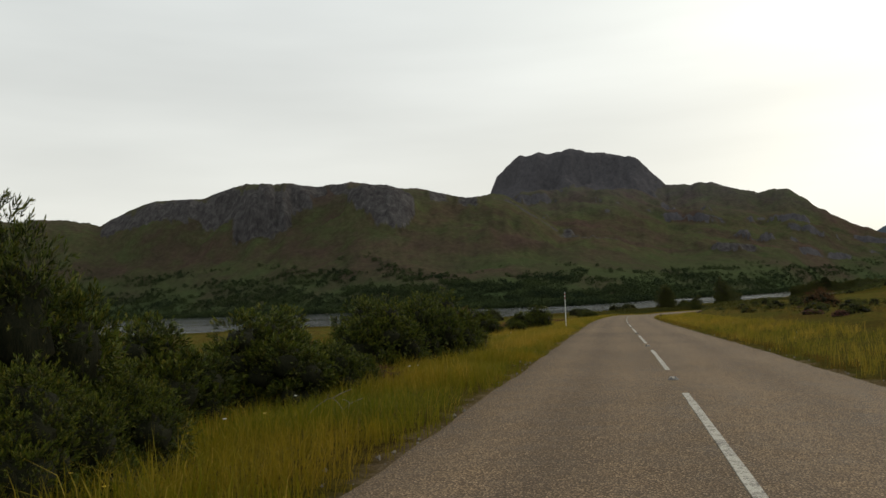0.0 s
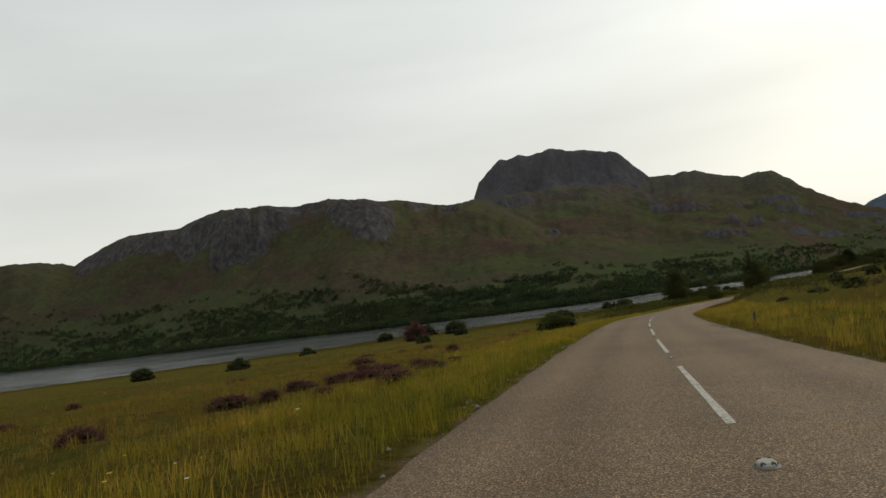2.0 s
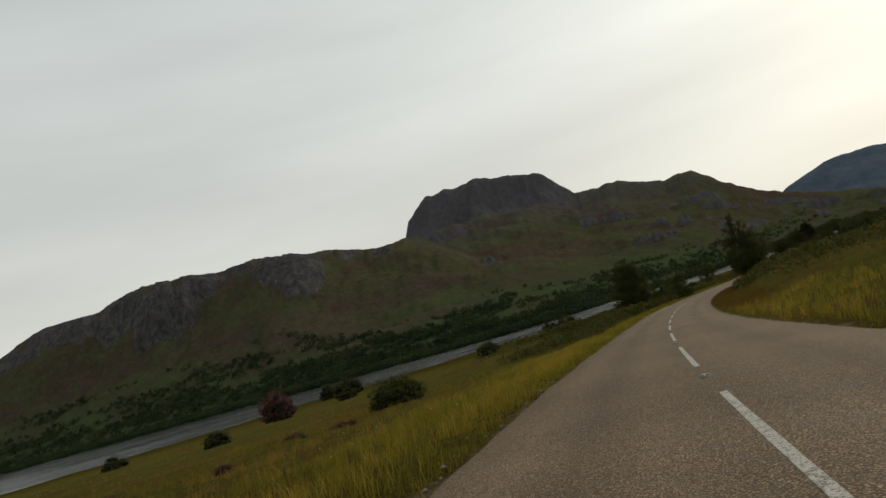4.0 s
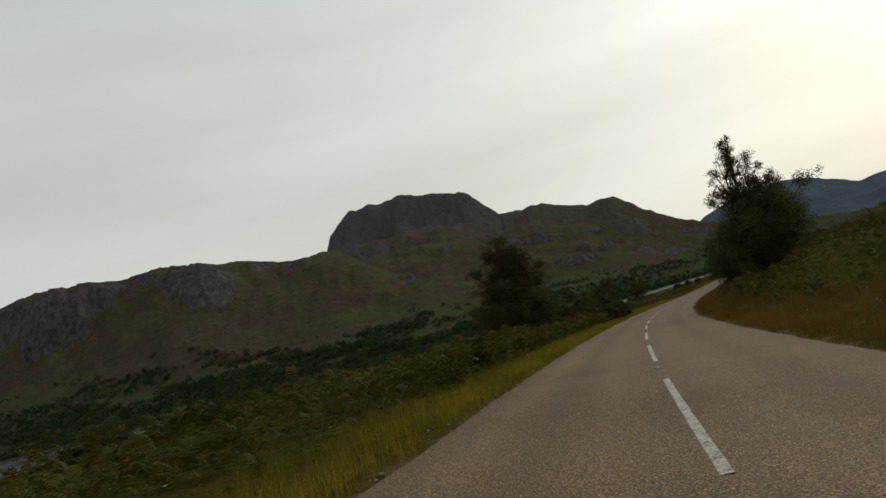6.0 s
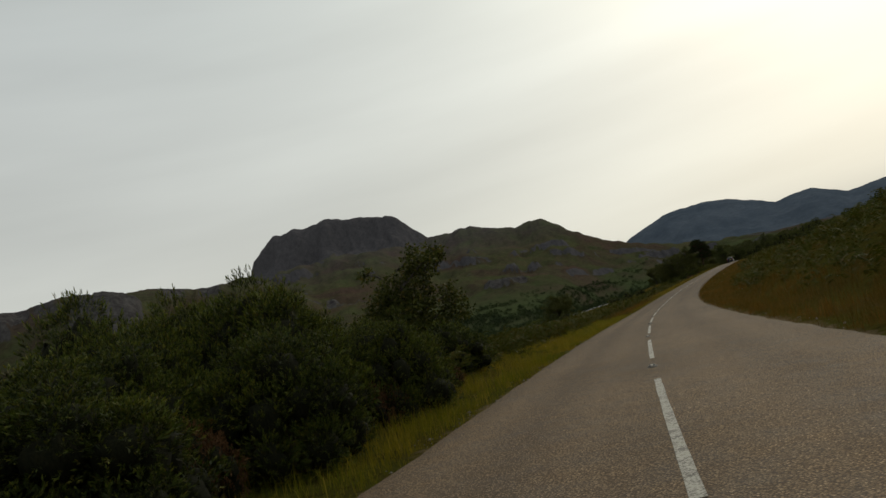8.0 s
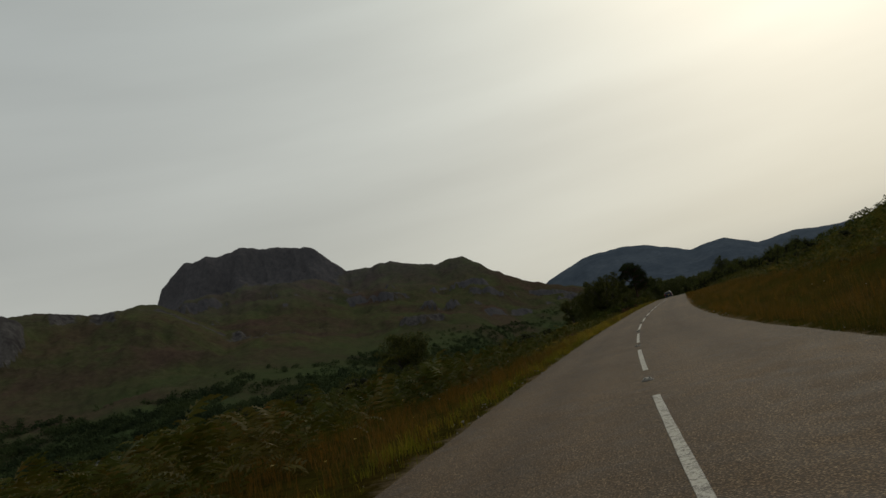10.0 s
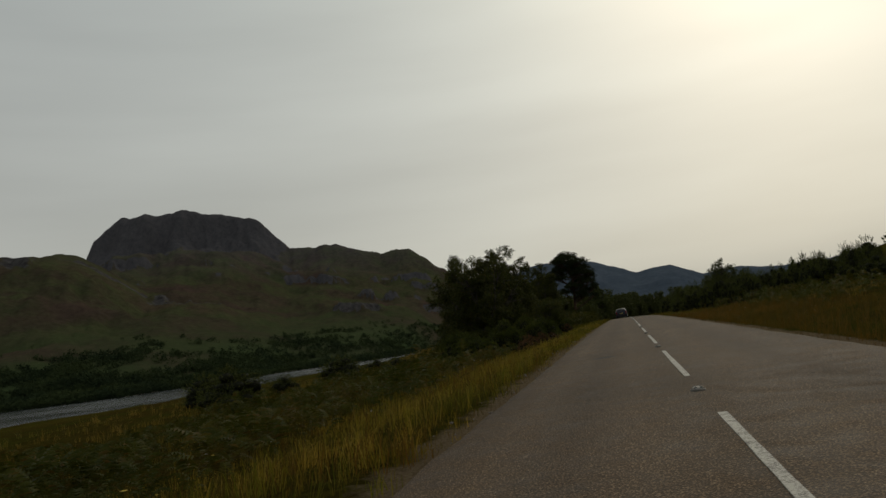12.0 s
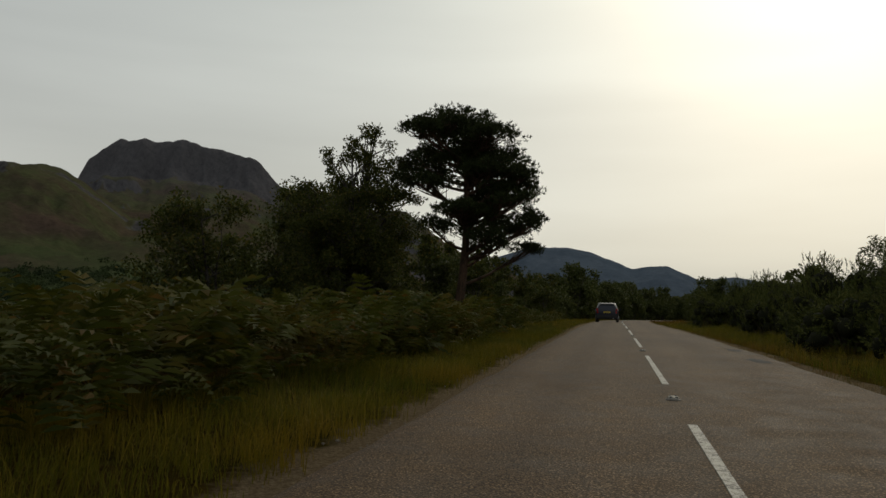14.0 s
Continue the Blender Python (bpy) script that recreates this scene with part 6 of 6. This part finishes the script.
def car():
    """A dark estate car seen from behind, standing in the near lane. Built along +y (front), width on x."""
    s, l = 496.0, -1.2
    x, y = lane(s, l)
    ob = thing("car", pose(float(x), float(y), float(road_level(s, l)), 0, 0, math.degrees(float(np.interp(s, ROAD_S, ROAD_H)))), "dark navy estate car with silver roof rails on the road", "car")
    # body as cross-sections from the tail to the nose: y, half width low, half width at waist, height of waist, half width of roof, height of roof
    secs = [(-2.15, 0.80, 0.84, 0.92, 0.60, 1.05), (-2.05, 0.86, 0.89, 0.96, 0.64, 1.30), (-1.75, 0.89, 0.90, 0.97, 0.66, 1.50), (-0.9, 0.89, 0.90, 0.97, 0.67, 1.56), (0.1, 0.89, 0.90, 0.96, 0.66, 1.54), (0.55, 0.89, 0.90, 0.95, 0.62, 1.42), (1.15, 0.88, 0.89, 0.93, 0.74, 0.99), (1.9, 0.85, 0.86, 0.82, 0.70, 0.86), (2.15, 0.76, 0.78, 0.66, 0.60, 0.70)]
    rings = []
    for yy, a, b, hw, c, hr in secs:
        half = [(a * 0.94, 0.24), (a, 0.34), (b, hw - 0.25), (b * 0.985, hw), (c + (b - c) * 0.25, hw + (hr - hw) * 0.72), (c, hr - 0.03), (c * 0.55, hr)]
        ring = [(px, yy, pz) for px, pz in half] + [(-px, yy, pz) for px, pz in reversed(half)]
        rings.append(ring)
    n = len(rings[0])
    v = np.array(rings).reshape(-1, 3)
    quads = [(k * n + i, k * n + (i + 1) % n, (k + 1) * n + (i + 1) % n, (k + 1) * n + i) for k in range(len(rings) - 1) for i in range(n)]
    me = bpy.data.meshes.new("body")
    me.from_pydata([tuple(p) for p in v], [], [q[::-1] for q in quads] + [tuple(range(n)), tuple(range((len(rings) - 1) * n, len(rings) * n))[::-1]])
    me.materials.append(M_CARPAINT)
    me.polygons.foreach_set("use_smooth", np.ones(len(me.polygons), dtype=bool))
    body = part_mesh("body", me, ob)
    bev = body.modifiers.new("soft", "BEVEL")
    bev.width, bev.segments, bev.limit_method = 0.03, 2, "ANGLE"

    def panel(name, pts, mat, label="", depth=0.02):
        bm = bmesh.new()
        vs = [bm.verts.new(p) for p in pts]
        f = bm.faces.new(vs)
        bmesh.ops.recalc_face_normals(bm, faces=[f])
        ext = bmesh.ops.extrude_face_region(bm, geom=[f])
        bmesh.ops.translate(bm, verts=[e for e in ext["geom"] if isinstance(e, bmesh.types.BMVert)], vec=(0, -depth if pts[0][1] < -1.5 else 0, 0))
        bmesh.ops.recalc_face_normals(bm, faces=bm.faces)
        return part(name, bm, mat, ob, label)

    panel("rear_window", [(-0.62, -2.11, 1.02), (0.62, -2.11, 1.02), (0.54, -1.95, 1.40), (-0.54, -1.95, 1.40)], M_CARGLASS, "dark rear window")
    for sx in (-1, 1):
        panel("tail_light", [(sx * 0.66, -2.17, 0.72), (sx * 0.86, -2.09, 0.72), (sx * 0.84, -2.06, 1.10), (sx * 0.70, -2.14, 1.10)], M_TAIL, "red tail light", 0.03)
        bm = bmesh.new()
        vs = [bm.verts.new(p) for p in ((sx * 0.905, -1.5, 1.0), (sx * 0.905, 0.85, 1.0), (sx * 0.73, 0.45, 1.38), (sx * 0.72, -1.45, 1.42))]
        f = bm.faces.new(vs)
        bmesh.ops.solidify(bm, geom=[f], thickness=0.02)
        part("side_window", bm, M_CARGLASS, ob, "dark side window")
        part("roof_rail", box_bm(0.035, 1.9, 0.035, (sx * 0.58, -0.65, 1.60), 0.012), M_RAIL, ob, "silver roof rail")
        part("mirror", box_bm(0.20, 0.10, 0.14, (sx * 1.0, 0.75, 1.02), 0.03), M_CARPAINT, ob, "door mirror")
        for wy in (-1.35, 1.35):
            turn = Euler((0, radians(90), 0)).to_matrix()
            wheel = part("wheel", cyl_bm(0.32, 0.32, 0.20, (sx * 0.80, wy, 0.32), turn, 28), M_TYRE, ob, "black tyre")
            part("rim", cyl_bm(0.21, 0.19, 0.04, (sx * 0.905, wy, 0.32), turn, 18), M_ALLOY, wheel, "alloy rim")
    part("rear_bumper", box_bm(1.66, 0.16, 0.24, (0, -2.15, 0.46), 0.05), M_CARTRIM, ob, "black rear bumper")
    part("spoiler", box_bm(1.10, 0.20, 0.04, (0, -1.93, 1.45), 0.015), M_CARPAINT, ob)
    plate = part("number_plate", box_bm(0.52, 0.02, 0.11, (0, -2.185, 0.80), 0.004), M_PLATE, ob, "yellow plate with plain dark bars")
    for k in range(6):
        part("bar", box_bm(0.04, 0.008, 0.07, (-0.19 + 0.076 * k, -2.198, 0.80)), M_BAR, plate)
    part("exhaust", cyl_bm(0.035, 0.035, 0.12, (0.5, -2.18, 0.30), Euler((radians(90), 0, 0)).to_matrix(), 12), M_ALLOY, ob)


car()


def bare_branches():
    """Pale dead twigs that stick out of the gorse and lie in the grass."""
    rng = np.random.default_rng(98)
    for s, l, up, size in ((4.6, -4.3, 0.2, 0.7), (5.0, -4.0, 0.08, 0.6), (243.6, -4.3, 0.35, 0.4), (244.2, -4.2, 0.45, 0.35), (407.0, -4.4, 0.4, 0.4), (408.4, -4.1, 0.3, 0.4), (410.0, -4.2, 0.3, 0.35)):
        x, y = lane(s, l)
        ob = thing("bare_branch", pose(float(x), float(y), float(ground_level(s, l)), 0, 0, float(rng.uniform(0, 360))), "pale dead twig sticking out of gorse", "branch", "dead twigs")
        t = np.linspace(0, 1, 7)
        main = np.stack([size * t, 0.12 * size * np.sin(t * 4), up * np.minimum(1, 0.25 + t) + 0.22 * size * np.sin(t * 3)], 1)
        main[0, 2] = 0.0
        v, f = tube(main, 0.007 - 0.005 * t, 6)
        part_mesh("stick", mesh_arrays("stick", v, f, M_TWIG, True), ob)
        for k in (3, 4):
            d = np.array([0.22, (-1) ** k * 0.2, 0.18]) * size
            q = np.linspace(0, 1, 4)[:, None]
            v, f = tube(main[k] + d * q + np.array([0, 0, -0.04]) * q * q, np.linspace(0.006, 0.002, 4), 5)
            part_mesh("side_twig", mesh_arrays("side_twig", v, f, M_TWIG, True), ob)


bare_branches()
